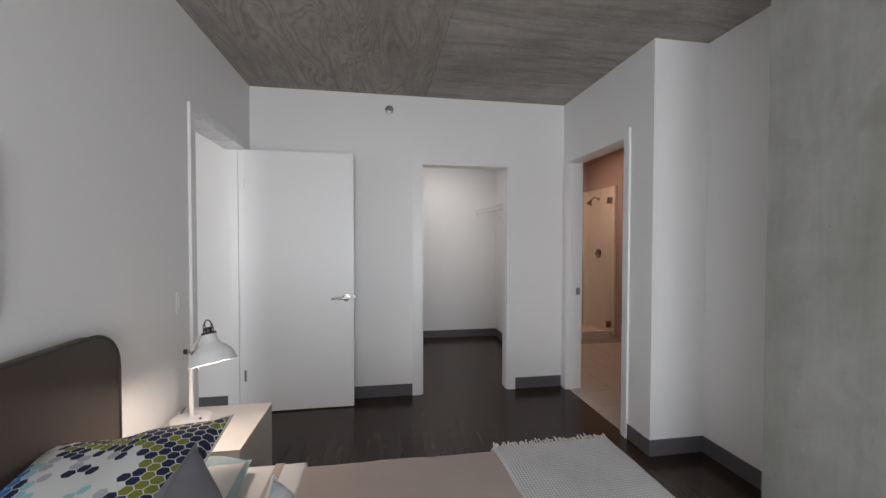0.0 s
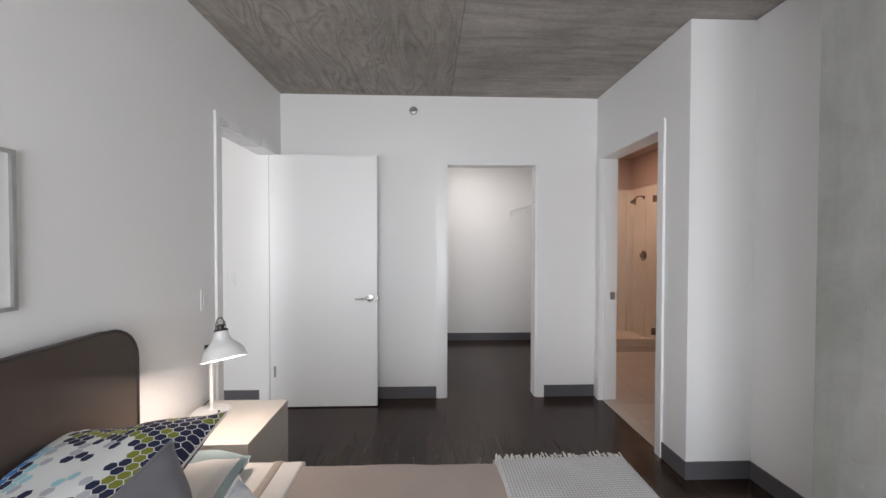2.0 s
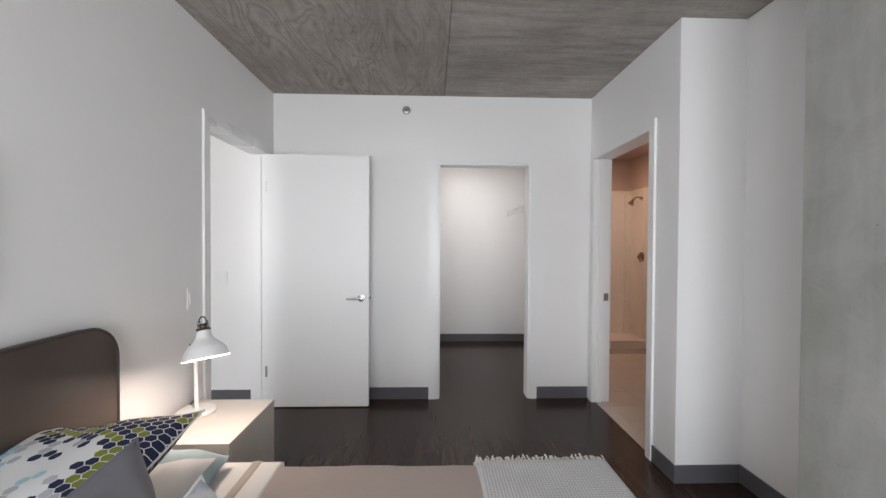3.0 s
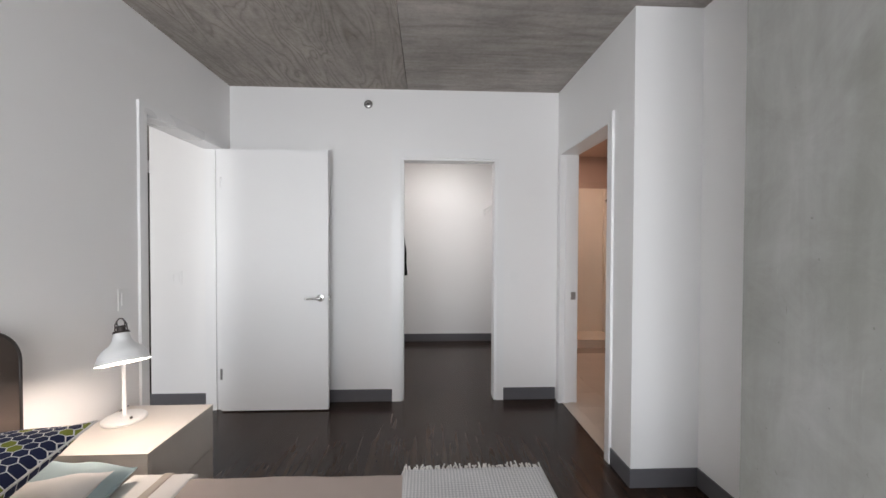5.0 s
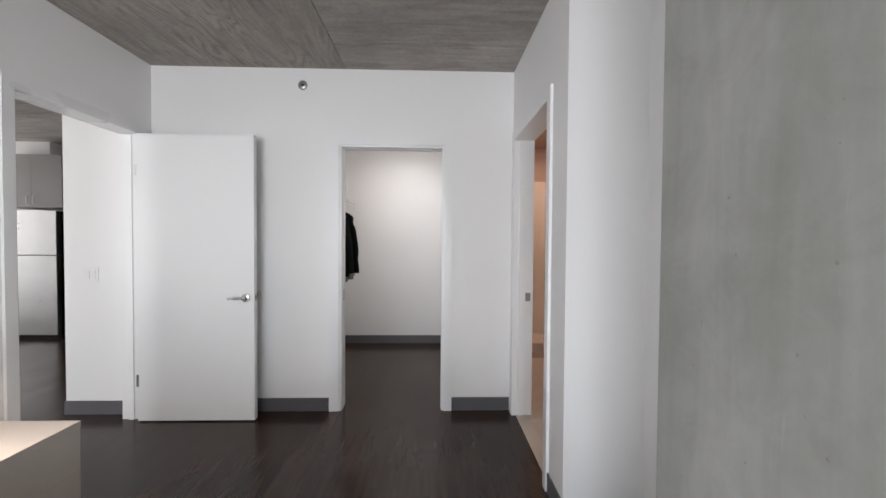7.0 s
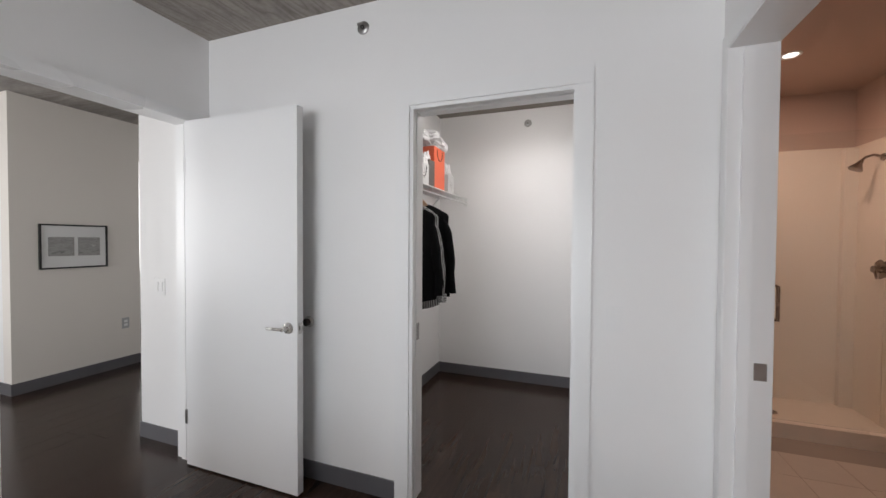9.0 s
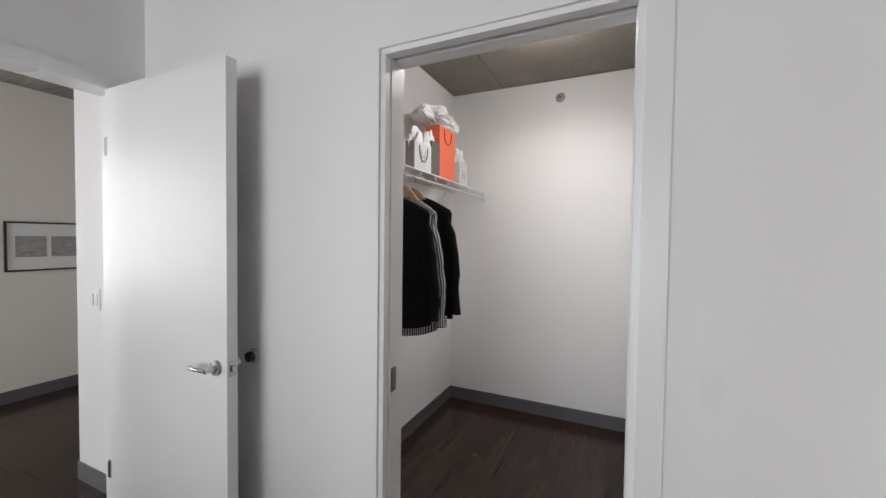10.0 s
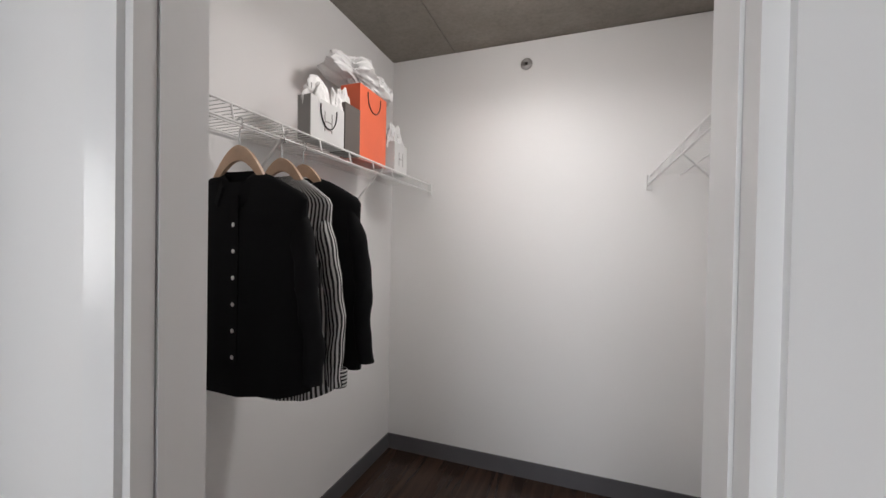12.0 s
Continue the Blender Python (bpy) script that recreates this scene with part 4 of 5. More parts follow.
wire_shelf(CLX, 1, 0.18, CLY - 0.022, "white wire shelf with bags on top and shirts below")
wire_shelf(CRX, -1, 0.18, CLY - 0.022, "empty white wire shelf on the closet wall")

ROD = (CLX + 0.306, SZ - 0.052)


def hanger(y):
    th = thing("clothes_hanger", (ROD[0], y, ROD[1]), "pale wooden clothes hanger on the wire shelf", "hanger", "wooden hangers")
    bm = bmesh.new()
    n = 22
    ring = []
    for k in range(n + 1):
        u = 2 * k / n - 1
        zc = -0.092 - 0.29 * abs(u) ** 1.8
        hgt = 0.046 - 0.022 * abs(u)
        ring.append([bm.verts.new((u * 0.19, dy, zc + dz)) for dy, dz in ((-0.006, -hgt / 2), (0.006, -hgt / 2), (0.007, 0), (0.006, hgt / 2), (-0.006, hgt / 2), (-0.007, 0))])
    for a, b in zip(ring, ring[1:]):
        for i in range(6):
            bm.faces.new((a[i], a[(i + 1) % 6], b[(i + 1) % 6], b[i]))
    bm.faces.new(ring[0])
    bm.faces.new(ring[-1][::-1])
    part("shoulder_bar", bm, M["wood_hanger"], th, smooth=True)
    pts = [(0, 0, -0.1), (0, 0, -0.024), (0.012, 0, -0.014)] + [(0.011 * math.cos(a), 0, 0.001 + 0.011 * math.sin(a)) for a in np.linspace(-0.7, 3.3, 10)]
    part("hook", tube(pts, 0.0022, 6), M["chrome"], th, "chrome wire hook", smooth=True)
    return th


def sew(bm, rings):
    """Join rings of cloth into a tube, with its girth laid out as the first texture coordinate."""
    n = len(rings[0])
    mid = rings[len(rings) // 2]
    girth = [0.0]
    for i in range(n):
        girth.append(girth[-1] + (mid[(i + 1) % n].co - mid[i].co).length)
    uv = bm.loops.layers.uv.new("cloth")
    for j, (a, b) in enumerate(zip(rings, rings[1:])):
        for i in range(n):
            f = bm.faces.new((a[i], a[(i + 1) % n], b[(i + 1) % n], b[i]))
            for loop, (k, r) in zip(f.loops, ((i, j), (i + 1, j), (i + 1, j + 1), (i, j + 1))):
                loop[uv].uv = (girth[k], 0.02 * r)


def shirt(y, mat, hem, label, seed, buttons=False, width=0.246, tail=0.03, cuff=None, drop=0.0):
    """A shirt hanging across the rod, cuff-length sleeves at its sides."""
    th = thing("shirt", (ROD[0], y, 0), label, "shirt", "hanging shirts")
    top = ROD[1] - 0.118 - drop
    n, m = 30, 34

    def section(v):
        # half width and half depth at v = 0 (neck) .. 1 (hem)
        z = top - (top - hem) * v
        w = 0.058 + (width - 0.058) * (v / 0.13) ** 0.8 if v < 0.13 else width * (1 + 0.05 * (v - 0.13) - 0.05 * math.sin(min(1, (v - 0.13) / 0.5) * math.pi))
        dpt = 0.012 + 0.033 * min(1, v / 0.25)
        return z, w, dpt

    bm = bmesh.new()
    rings = []
    for j in range(m + 1):
        v = j / m
        z, w, dpt = section(v)
        row = []
        for i in range(n):
            a = 2 * math.pi * i / n
            cx, cy = math.cos(a), math.sin(a)
            px = w * math.copysign(abs(cx) ** 0.75, cx)
            fold = (0.009 * v * math.sin(px * 38 + seed + 3 * v) + 0.010 * v * noise.noise(Vector((px * 9, v * 3, seed)))) * (min(1, max(0, abs(px) / 0.05 - 0.6)) if buttons else 1)
            py = dpt * math.copysign(abs(cy) ** 0.8, cy) + fold
            zz = z - (tail * (1 - (px / w) ** 2) if v > 0.9 else 0) * (v - 0.9) * 10 + (-0.06 * (1 - min(1, abs(px) / 0.068)) if v < 0.04 and py < 0 else 0)
            row.append(bm.verts.new((px, py, zz)))
        rings.append(row)
    sew(bm, rings)
    part("body", bm, mat, th, smooth=True)
    for s in (-1, 1):
        bm = bmesh.new()
        rr = []
        for j in range(23):
            v = j / 22
            x = s * (width - 0.05 + 0.045 * math.sin(min(1, v * 1.6) * math.pi / 2) + 0.03 * v)
            z = top - 0.075 - (top - hem - 0.1) * v
            r0 = (0.052 - 0.012 * v) * (0.12 + 0.88 * min(1, v * 4) ** 0.6)
            rr.append([bm.verts.new((x + r0 * 0.72 * math.cos(2 * math.pi * i / 14) + 0.0025 * math.sin(17 * v + seed), 0.008 * math.sin(9 * v + seed) + r0 * 0.62 * math.sin(2 * math.pi * i / 14) + 0.004 * math.sin(31 * v + i), z)) for i in range(14)])
        sew(bm, rr)
        bm.faces.new(rr[0])
        sleeve = part("sleeve", bm, mat, th, smooth=True)
        if cuff:
            ce = lathe([(0.031, 0), (0.033, 0.002), (0.034, 0.055), (0.031, 0.056)], 16, Matrix.Translation((s * (width + 0.027), 0.004, hem + 0.018)) @ Matrix.Diagonal((0.95, 0.8, 1, 1)))
            part("cuff", ce, cuff, sleeve, "cuff with cross stripes", smooth=True)
    # collar: a folded band round the neck, open in front
    bm = bmesh.new()
    cr = []
    for k in range(17):
        a = radians(-60 + 300 * k / 16)
        c, q = math.cos(a), math.sin(a)
        drop = 0.028 + 0.022 * max(0, -q)
        lift = -0.016 - 0.055 * max(0, -q)
        cr.append([bm.verts.new((0.066 * c, 0.03 * q, top + 0.014 + lift)), bm.verts.new((0.072 * c, 0.036 * q, top + 0.008 + lift)), bm.verts.new((0.092 * c, 0.046 * q, top - drop + lift)), bm.verts.new((0.085 * c, 0.041 * q, top - drop - 0.002 + lift)), bm.verts.new((0.062 * c, 0.027 * q, top - 0.004 + lift))])
    for a, b in zip(cr, cr[1:]):
        for i in range(5):
            bm.faces.new((a[i], a[(i + 1) % 5], b[(i + 1) % 5], b[i]))
    bm.faces.new(cr[0])
    bm.faces.new(cr[-1][::-1])
    part("collar", bm, cuff or mat, th, smooth=True)
    if buttons:
        part("placket", boxes((0.017, 0.047, -0.0495, -0.044, hem + 0.06, top - 0.08)), mat, th, bevel=0.0015)
        for k in range(6):
            z = 1.497 - 0.0755 * k
            part("button", lathe([(0, 0), (0.006, 0), (0.0065, 0.002), (0, 0.003)], 12, Matrix.Translation((0.032, -0.0495, z)) @ Matrix.Rotation(radians(90), 4, "X")), M["chrome"], th, "small silver button", smooth=True)
    return th


for y in (0.46, 0.63, 0.737):
    hanger(y)
shirt(0.465, M["black"], 1.035, "black button-up shirt with silver buttons on a hanger", 0.3, True, drop=0.026)
shirt(0.632, M["stripe_shirt"], 0.972, "black and white striped shirt on a hanger", 2.1, False, 0.205, tail=0.045, cuff=M["stripe_cuff"], drop=0.012)
shirt(0.742, M["black"], 1.015, "black long-sleeved top on a hanger", 4.0, False, 0.242, tail=0.0)


def crumple(bm, c, r, seed, n=4, fine=1.0):
    """Crumpled tissue: a ball drawn out into soft creased peaks."""
    made = bmesh.ops.create_icosphere(bm, subdivisions=n, radius=1.0)["verts"]
    for v in made:
        p = v.co.copy()
        k = 0.78 + 0.5 * noise.noise(p * 1.3 + Vector((seed, 0, 0)))
        k += 0.34 * (0.4 - abs(noise.noise(p * 2.6 * fine + Vector((0, seed, 0))))) + 0.07 * fine * (0.4 - abs(noise.noise(p * 6.5 + Vector((0, 0, seed)))))
        v.co = Vector(c) + Vector((p.x * r[0] * k, p.y * r[1] * k, p.z * r[2] * k))
    return bm


def bag(xyz, w, d, h, mat, side_mat, label, tissue=None, handles=True, emblem=False, film=False):
    """An open paper carrier bag standing on the shelf: w along y, d along x."""
    th = thing("gift_bag", xyz, label, "bag", "bags on the closet shelf")
    t = 0.003
    part("front_panel", boxes((d / 2 - t, d / 2, -w / 2, w / 2, 0, h)), mat, th, bevel=0.0008)
    part("back_panel", boxes((-d / 2, -d / 2 + t, -w / 2, w / 2, 0, h)), mat, th, bevel=0.0008)
    for s in (-1, 1):
        y0, y1 = sorted((s * (w / 2 - 0.0005), s * (w / 2 - 0.003)))
        bm = boxes((-d / 2 + t, d / 2 - t, y0, y1, 0, h))
        part("gusset", bm, side_mat, th)
    part("bottom", boxes((-d / 2 + t, d / 2 - t, -w / 2 + t, w / 2 - t, 0.0, t)), mat, th)
    if handles:
        for s in (1,):
            pts = [(s * (d / 2 + 0.003), 0.055 * math.cos(a) * w / 0.23, h - 0.035 - 0.075 * math.sin(a)) for a in np.linspace(0, math.pi, 13)]
            pts = [(s * (d / 2 + 0.003), pts[0][1], h - 0.02)] + pts + [(s * (d / 2 + 0.003), pts[-1][1], h - 0.02)]
            part("cord_handle", tube(pts, 0.0026, 6), M["cord"], th, "dark cord handle", smooth=True)
    if emblem:
        for r in ((-0.026, -0.021, 0.05, 0.13), (0.021, 0.026, 0.05, 0.13), (-0.021, 0.021, 0.088, 0.093)):
            part("printed_bar", boxes((d / 2 + 0.0002, d / 2 + 0.001, *r)), M["side_paper"], th, "plain grey printed bar")
    if tissue:
        for k, (c, r) in enumerate(tissue):
            if film:
                part("plastic_wrap", crumple(bmesh.new(), c, r, 3.0 * k + w * 40, 5, 1.15), M["film"], th, "crumpled clear white plastic wrap", smooth=True)
            else:
                part("tissue", crumple(bmesh.new(), c, r, 3.0 * k + w * 40), M["tissue"], th, "crumpled white tissue paper", smooth=True)
    return th


BXF = CLX + 0.22
bag((BXF + 0.015, 0.93, SZ + 0.002), 0.22, 0.065, 0.172, M["white_paper"], M["side_paper"], "small white and grey gift bag with cord handles", [((0, -0.03, 0.178), (0.032, 0.08, 0.1)), ((0, 0.082, 0.18), (0.03, 0.045, 0.09))], True, True)
bag((BXF + 0.005, 1.112, SZ + 0.002), 0.12, 0.08, 0.222, M["brown_paper"], M["brown_paper"], "dark brown gift bag with white tissue", [((0.0, -0.03, 0.215), (0.03, 0.04, 0.085))], False)
bag((BXF - 0.02, 1.315, SZ + 0.002), 0.26, 0.11, 0.362, M["orange"], M["orange"], "tall bright orange gift bag with dark cord handles", [((-0.03, -0.05, 0.435), (0.1, 0.25, 0.095)), ((-0.02, 0.1, 0.425), (0.09, 0.16, 0.085))], film=True)
bag((BXF - 0.01, 1.64, SZ + 0.002), 0.16, 0.08, 0.18, M["white_paper"], M["white_paper"], "small pale grey gift bag with tissue", [((0, 0.0, 0.2), (0.045, 0.09, 0.1))], False, True, True)

dome = thing("ceiling_light", (1.82, 1.10, H + 0.013), "round opal ceiling light, switched on", "ceiling light")
part("mount_ring", lathe([(0, 0), (0.15, 0), (0.15, -0.02), (0.142, -0.024), (0, -0.024)], 40), M["hinge"], dome, "brushed metal ring", smooth=True)
part("diffuser", lathe([(0.138, -0.0245), (0.135, -0.045), (0.115, -0.068), (0.07, -0.085), (0, -0.092)], 40), M["diffuser"], dome, "glowing opal glass", smooth=True).visible_shadow = False

# ---- bathroom ----
bx0, bx1, by0, by1 = RX + 0.13, 4.43, -1.10, 2.33
SY = 1.66          # front of the shower
part_floor = slab("bath_floor", bx0 - 0.11, bx1, by0, SY, -0.006, 0.0015, M["grout"], "beige tiled bathroom floor", "floor")
shower = thing("shower_surround", (0, 0, 0), "cream moulded shower surround with a raised tray", "shower")
part("shower_tray", boxes((bx0 + 0.3, bx1 - 0.012, SY, by1 - 0.012, 0.0, 0.05)), M["shower"], shower, bevel=0.012)
part("curb", boxes((bx0 + 0.3, bx1 - 0.012, SY - 0.08, SY - 0.001, 0.0, 0.11)), M["shower"], shower, "rounded cream curb", bevel=0.02)
part("drain", lathe([(0, 0.05), (0.05, 0.05), (0.05, 0.054), (0, 0.055)], 24, Matrix.Translation((3.75, 1.95, 0))), M["bath_metal"], shower, "round drain grille", smooth=True)
part("side_panel", boxes((bx1 - 0.014, bx1 - 0.001, SY, by1 - 0.001, 0.05, 2.21)), M["shower"], shower, bevel=0.004)
part("end_panel", boxes((bx0 + 0.3, bx1 - 0.015, by1 - 0.014, by1 - 0.001, 0.05, 2.21)), M["shower"], shower, bevel=0.004)
part("corner_column", boxes((bx1 - 0.1, bx1 - 0.0145, by1 - 0.07, by1 - 0.0145, 0.05, 2.19)), M["shower"], shower, bevel=0.02)
part("front_strip", boxes((bx1 - 0.03, bx1 - 0.001, SY - 0.11, SY - 0.001, 0.05, 2.21)), M["shower"], shower, bevel=0.006)
part("seam_strip", boxes((bx1 - 0.02, bx1 - 0.0142, SY + 0.28, SY + 0.31, 0.05, 2.2)), M["shower"], shower, bevel=0.002)
wall("wall_shower_stub", "x", bx0, bx0 + 0.3, SY - 0.1, by1, 0, 2.69, M["tan_paint"], (), "warm painted wall beside the shower")

head = thing("wall_shower", (bx1 - 0.014, 1.98, 2.06), "bronze shower head on a curved arm", "shower head")
part("flange", lathe([(0, 0), (0.032, 0), (0.026, 0.012), (0, 0.014)], 20, Matrix.Rotation(radians(-90), 4, "Y")), M["bath_metal"], head, smooth=True)
part("arm", tube([(0, 0, 0), (-0.06, 0, 0.02), (-0.11, 0, 0.005), (-0.135, 0, -0.03)], 0.0095, 10), M["bath_metal"], head, smooth=True)
part("spray_nozzle", lathe([(0, 0.03), (0.014, 0.028), (0.02, 0.0), (0.042, -0.035), (0.044, -0.045), (0, -0.046)], 22, Matrix.Translation((-0.145, 0, -0.045)) @ pose(0, 0, 0, 0, 30, 0)), M["bath_metal"], head, smooth=True)
valve = thing("shower_valve", (bx1 - 0.014, 1.98, 1.22), "round bronze shower valve with a lever", "shower valve")
part("plate", lathe([(0, 0), (0.075, 0), (0.07, 0.008), (0.03, 0.012), (0.026, 0.05), (0, 0.052)], 28, Matrix.Rotation(radians(-90), 4, "Y")), M["bath_metal"], valve, smooth=True)
part("lever", tube([(-0.045, 0, 0), (-0.05, -0.03, -0.035), (-0.05, -0.045, -0.07)], 0.007, 8), M["bath_metal"], valve, smooth=True)

gd = thing("shower_door", (0, 0, 0), "clear glass shower door with metal hinges and pull", "shower door")
gp = part("glass_panel", boxes((3.58, bx1 - 0.045, SY - 0.045, SY - 0.036, 0.12, 2.19)), M["glass"], gd, "clear glass pane")
gp.visible_shadow = False
for z in (0.2, 2.0):
    part("hinge", boxes((bx1 - 0.10, bx1 - 0.031, SY - 0.056, SY - 0.026, z - 0.045, z + 0.045)), M["bath_metal"], gd, "dark glass hinge", bevel=0.004)
part("pull_handle", tube([(3.64, SY - 0.046, 1.1), (3.64, SY - 0.09, 1.1), (3.64, SY - 0.09, 0.85), (3.64, SY - 0.046, 0.85)], 0.011, 10), M["bath_metal"], gd, "vertical metal pull", smooth=True)

for x, y in ((3.62, 1.43),):
    dl = thing("downlight", (x, y, 2.69), "small round recessed ceiling downlight, switched on", "downlight", "bathroom downlights")
    part("trim_ring", lathe([(0.04, -0.0005), (0.062, -0.0005), (0.06, -0.006), (0.044, -0.004), (0.04, -0.0005)], 28), M["trim"], dl, smooth=True)
    part("lens", lathe([(0, -0.0035), (0.042, -0.0035), (0.042, -0.001), (0, -0.001)], 24), M["diffuser"], dl, "glowing lens").visible_shadow = False

# ---- kitchen ----


def grip(parent, x, y, z0, z1, r=0.006, out=0.03):
    return part("handle", tube([(x, y, z0), (x, y - out, z0 + 0.012), (x, y - out, z1 - 0.012), (x, y, z1)], r, 8), M["steel"], parent, "brushed steel bar handle", smooth=True)


fr = thing("refrigerator", (-3.60, 2.19, 0), "stainless steel top-freezer refrigerator", "refrigerator")
part("cabinet", boxes((0, 0.75, 0.07, 0.72, 0.03, 1.73)), M["appliance_black"], fr, "dark fridge cabinet sides", bevel=0.006)
part("freezer_door", boxes((0.003, 0.747, 0.0, 0.066, 1.14, 1.728)), M["steel"], fr, "brushed steel freezer door", bevel=0.012)
part("fridge_door", boxes((0.003, 0.747, 0.0, 0.066, 0.06, 1.128)), M["steel"], fr, "brushed steel fridge door", bevel=0.012)
part("kick_grille", boxes((0.01, 0.74, 0.05, 0.1, 0.0, 0.055)), M["appliance_black"], fr)
for z0, z1 in ((1.155, 1.66), (0.62, 1.115)):
    part("handle", tube([(0.05, 0.0, z0), (0.05, -0.035, z0 + 0.03), (0.05, -0.05, (z0 + z1) / 2), (0.05, -0.035, z1 - 0.03), (0.05, 0.0, z1)], 0.011, 10), M["steel"], fr, "curved steel handle", smooth=True)


def cabinet(name, xyz, w, d, h, doors, label, handle_low, drawer=False):
    th = thing(name, xyz, label, "cabinet")
    part("body", boxes((0, w, 0.02, d, 0, h)), M["cab_grey"], th)
    top = h - 0.17 if drawer else h - 0.003
    for k in range(doors):
        x0, x1 = k * w / doors + 0.002, (k + 1) * w / doors - 0.002
        dr = part("door", boxes((x0, x1, 0.0, 0.0195, 0.003, top)), M["cab_grey"], th, bevel=0.0015)
        x = x1 - 0.04 if k == 0 and doors > 1 else x0 + 0.04
        grip(dr, x, 0.0, *((0.04, 0.17) if handle_low else (top - 0.17, top - 0.04)))
        if drawer:
            df = part("drawer", boxes((x0, x1, 0.0, 0.0195, h - 0.165, h - 0.003)), M["cab_grey"], th, bevel=0.0015)
            part("handle", tube([((x0 + x1) / 2 - 0.06, 0, h - 0.085), ((x0 + x1) / 2 - 0.06, -0.03, h - 0.085), ((x0 + x1) / 2 + 0.06, -0.03, h - 0.085), ((x0 + x1) / 2 + 0.06, 0, h - 0.085)], 0.005, 8), M["steel"], df, smooth=True)
    return th


cabinet("wall_cabinet", (-3.60, 2.225, 1.775), 0.80, 0.872, 0.715, 2, "grey two-door cabinet above the refrigerator", True)
cabinet("base_cabinet", (-4.80, 2.27, 0.1), 0.42, 0.828, 0.79, 1, "grey base cabinet with drawer beside the refrigerator", False, True)
slab("toe_kick", -4.81, -4.37, 2.33, 2.37, 0, 0.099, M["cab_dark"], "dark toe kick below the cabinets", "toe kick")
obj("countertop", boxes((-4.81, -4.372, 2.25, 3.098, 0.8905, 0.93)), M["counter"], bevel=0.004, label="pale stone countertop on the base cabinet", category="countertop")
slab("bulkhead", -6.0, -3.165, 2.445, 3.1, 2.494, H, M["paint"], "white dropped bulkhead above the cabinets", "bulkhead")
tall = thing("tall_side_panel", (-2.795, 2.235, 0), "dark brown tall end panel beside the refrigerator", "cabinet panel")
part("panel", boxes((0, 0.02, 0, 0.86, 0, 2.49)), M["cab_dark"], tall, bevel=0.0015)
rg = thing("kitchen_range", (-4.37, 2.26, 0), "white and steel electric range with black burners", "range")
part("body", boxes((0, 0.755, 0.03, 0.835, 0.09, 0.905)), M["appliance_white"], rg, bevel=0.004)
part("kick_panel", boxes((0.01, 0.745, 0.07, 0.1, 0.0, 0.089)), M["cab_dark"], rg, "dark recessed kick panel")
part("oven_door", boxes((0.01, 0.745, 0.0, 0.028, 0.1, 0.755)), M["cab_grey"], rg, bevel=0.006)
part("oven_handle", tube([(0.06, 0, 0.7), (0.06, -0.04, 0.7), (0.69, -0.04, 0.7), (0.69, 0, 0.7)], 0.01, 8), M["steel"], rg, smooth=True)
part("drawer", boxes((0.01, 0.745, 0.004, 0.028, 0.768, 0.87)), M["cab_grey"], rg, bevel=0.006)
part("back_guard", boxes((0, 0.755, 0.57, 0.635, 0.906, 1.22)), M["appliance_white"], rg, bevel=0.008)
part("control_display", boxes((0.28, 0.48, 0.566, 0.5695, 1.09, 1.17)), M["appliance_black"], rg, "black control display")
for k in range(4):
    part("knob", lathe([(0, 0), (0.02, 0), (0.018, 0.02), (0, 0.022)], 16, Matrix.Translation(((0.08, 0.18, 0.58, 0.68)[k], 0.5695, 1.13)) @ Matrix.Rotation(radians(90), 4, "X")), M["appliance_black"], rg, "black knob", smooth=True)
    x, y = ((0.2, 0.2), (0.55, 0.2), (0.2, 0.44), (0.55, 0.44))[k]
    part("burner", tube([(x + (0.03 + 0.012 * a / 3) * math.cos(a), y + (0.03 + 0.012 * a / 3) * math.sin(a), 0.914) for a in np.linspace(0, 12.5, 50)], 0.004, 6), M["appliance_black"], rg, "black coil burner", smooth=True)
mw = thing("microwave", (-5.18, 2.70, 1.45), "black microwave with white door on the kitchen wall", "microwave")
part("body", boxes((0, 0.75, 0.02, 0.398, 0, 0.43)), M["appliance_black"], mw, bevel=0.004)
part("door", boxes((0.01, 0.62, 0.0, 0.0195, 0.01, 0.42)), M["appliance_white"], mw, bevel=0.004)
part("control_panel", boxes((0.625, 0.745, 0.002, 0.0195, 0.01, 0.42)), M["appliance_black"], mw, bevel=0.003)

# ---- windows ----


def window(name, m, w, h, panes, label):
    """Frame and panes in the local xz plane, centred at the origin."""
    th = tagged(new(name), label, "window", "", "structure")
    th.matrix_basis = m
    f = 0.05
    for x0, x1, z0, z1 in ((-w / 2, w / 2, -h / 2, -h / 2 + f), (-w / 2, w / 2, h / 2 - f, h / 2), (-w / 2, -w / 2 + f, -h / 2 + f, h / 2 - f), (w / 2 - f, w / 2, -h / 2 + f, h / 2 - f)):
        part("window_frame", boxes((x0, x1, -0.03, 0.03, z0, z1)), M["hinge"], th, bevel=0.003)
    for k in range(1, panes):
        x = -w / 2 + w * k / panes
        part("mullion", boxes((x - 0.025, x + 0.025, -0.03, 0.03, -h / 2 + f, h / 2 - f)), M["hinge"], th, bevel=0.003)
    return th


window("window_1", pose(1.27, -5.67, 1.21), 2.44, 2.42, 3, "wide grey-framed bedroom window")
# assumed window, added round the fill light at the living room's end
window("added_window_2", pose(-1.15, -4.96, 1.5), 1.5, 2.0, 2, "grey-framed living room window, out of view")
window("window_3", pose(-3.87, -2.4, 1.6, 0, 0, 90), 2.3, 1.8, 2, "grey-framed living room window, out of view")
window("window_4", pose(-6.07, 2.0, 1.525, 0, 0, 90), 1.8, 1.85, 2, "grey-framed kitchen window")

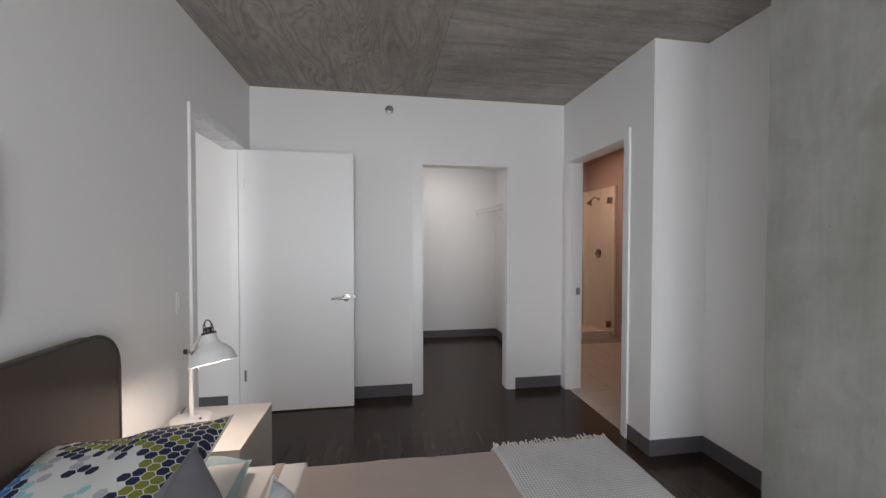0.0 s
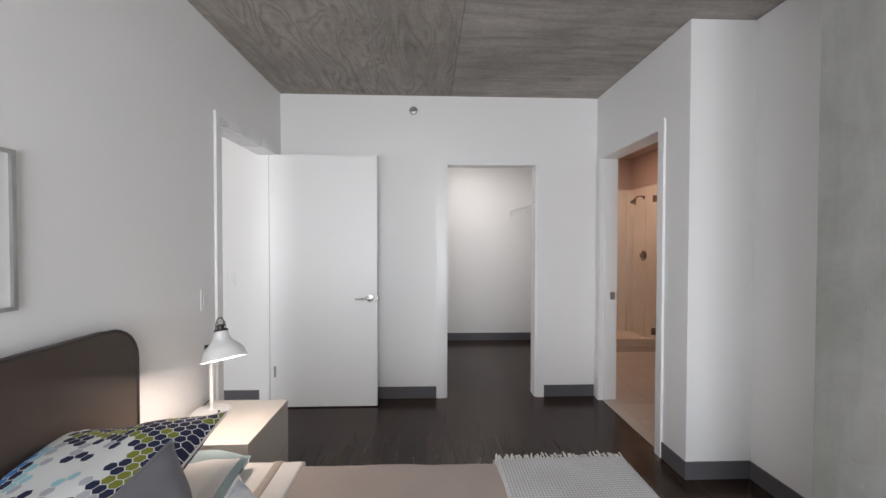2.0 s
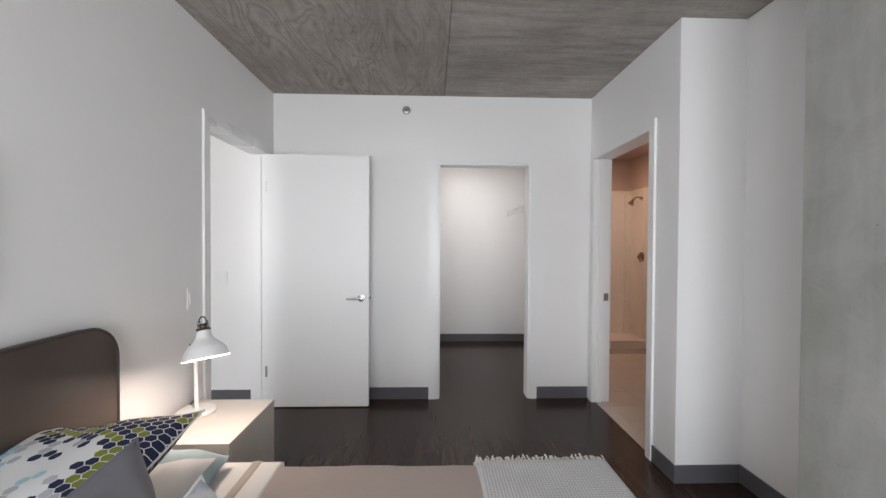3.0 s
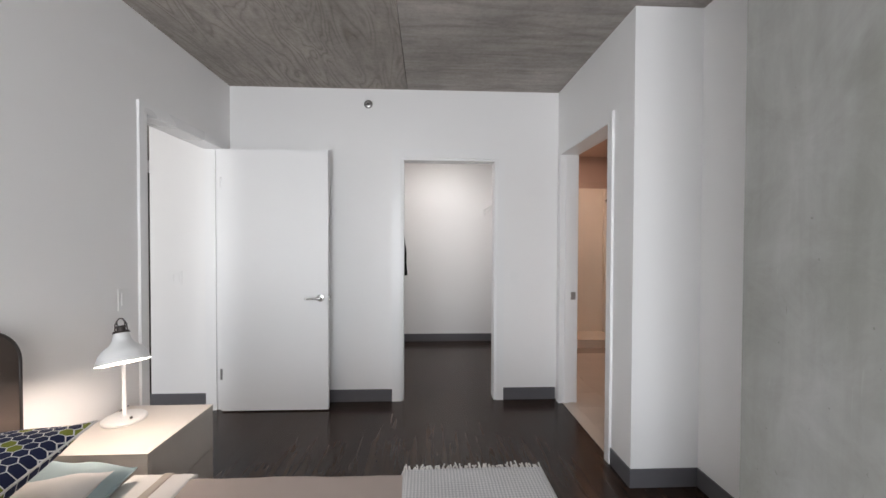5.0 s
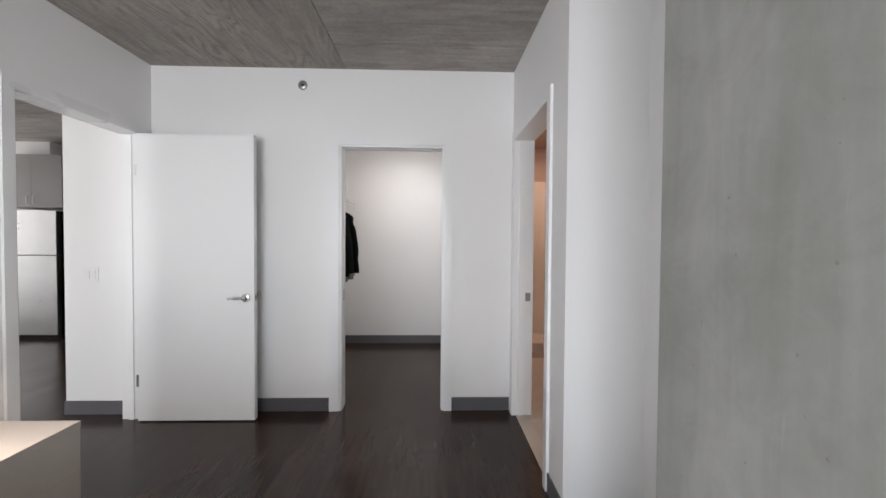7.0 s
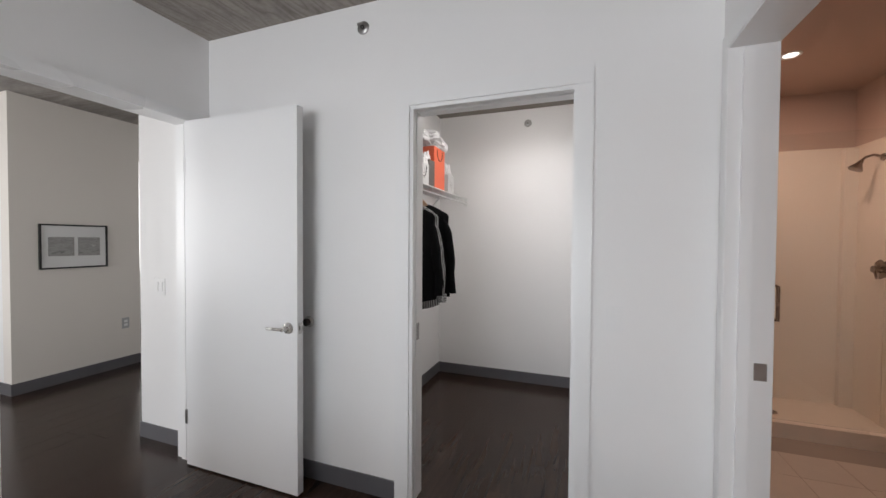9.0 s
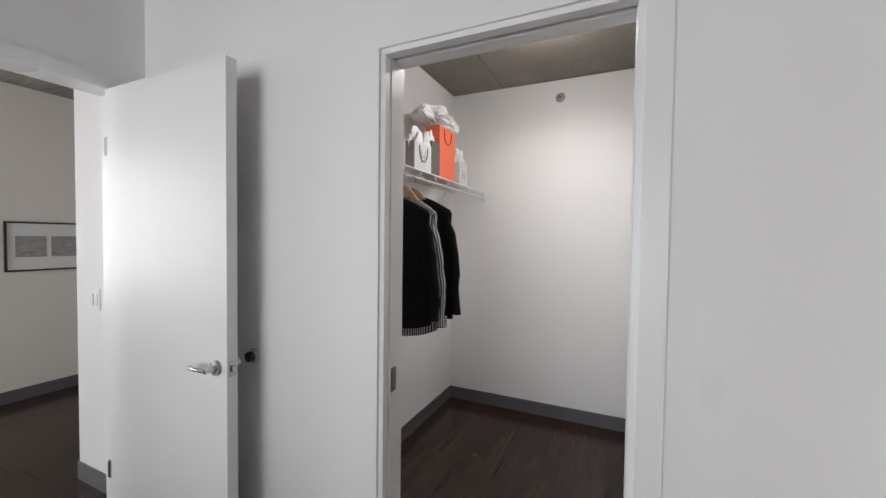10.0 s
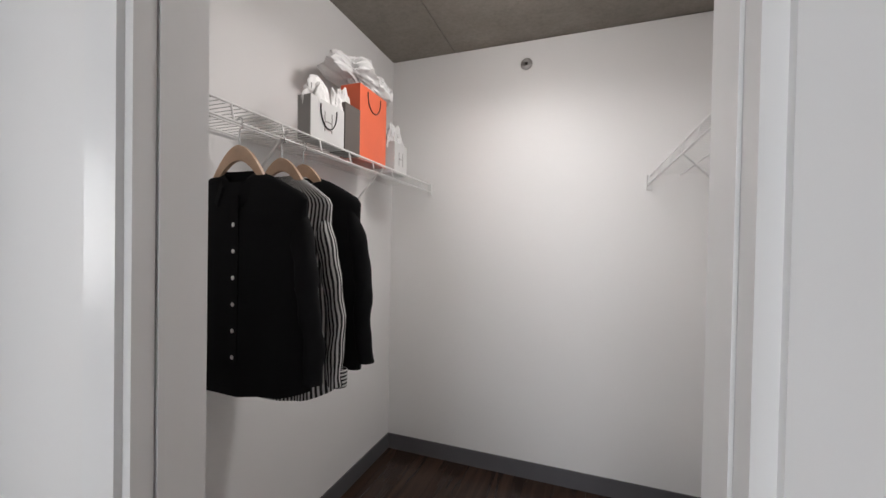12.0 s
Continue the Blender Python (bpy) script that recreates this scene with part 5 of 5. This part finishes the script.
# ---- floor pieces ----
PW, PL = 0.178, 1.22


def plank_mesh(w, l):
    bm = bmesh.new()
    e = 0.0003
    lo = [(0, 0), (w, 0), (w, l), (0, l)]
    hi = [(e, e), (w - e, e), (w - e, l - e), (e, l - e)]
    a = [bm.verts.new((x, y, -0.006)) for x, y in lo]
    b = [bm.verts.new((x, y, -0.0002)) for x, y in lo]
    c = [bm.verts.new((x, y, 0.0)) for x, y in hi]
    for p, q in ((a, b), (b, c)):
        for i in range(4):
            bm.faces.new((p[i], p[(i + 1) % 4], q[(i + 1) % 4], q[i]))
    bm.faces.new(c)
    me = bpy.data.meshes.new("plank")
    bm.to_mesh(me)
    bm.free()
    me.materials.append(M["floor"])
    return me


plank_floor = tagged(new("plank_floor"), "dark brown wood plank floor", "floor", "", "structure")
full = plank_mesh(PW - 0.0003, PL - 0.0003)
rng = random.Random(11)


rest = bmesh.new()
x = -4.4
while x < 3.2:
    y = -5.5 - rng.uniform(0, PL)
    while y < 3.1:
        cx, cy = x + PW / 2, y + PL / 2
        if (-0.9 < cx and cy > -2.6 and cy < 2.2) and (cx < 3.2):
            ob = new("plank", full)
            ob.location = (x, y, 0)
            ob.parent = plank_floor
        else:
            e = 0.0012
            y0, y1 = max(y, -5.6), min(y + PL, 3.12)
            if y1 - y0 < 0.01:
                y += PL
                continue
            vs = [rest.verts.new((xx, yy, 0.0)) for xx, yy in ((x + e, y0 + e), (x + PW - e, y0 + e), (x + PW - e, y1 - e), (x + e, y1 - e))]
            rest.faces.new(vs)
        y += PL
    x += PW
far = part("far_planks", rest, M["floor"], plank_floor, "dark brown planks further off")
tagged(far, kind="stuff")

# bathroom tiles
TS = 0.305
bm = bmesh.new()
box(bm, 0.0015, TS - 0.0015, 0.0015, TS - 0.0015, -0.001, 0.004)
me = bpy.data.meshes.new("tile")
bm.to_mesh(me)
bm.free()
me.materials.append(M["tile"])
for i in range(int((bx1 - bx0) / TS) + 1):
    for j in range(int((SY - 0.08 - by0) / TS)):
        ob = new("tile", me)
        ob.parent = part_floor
        ob.location = (bx0 + i * TS - 0.01, by0 + j * TS, 0)
tagged(obj("threshold", boxes((RX + 0.02, bx0 - 0.012, BY0, BY1, -0.002, 0.006)), M["tile"], bevel=0.002), "beige stone threshold under the bathroom door", "threshold", "", "structure")
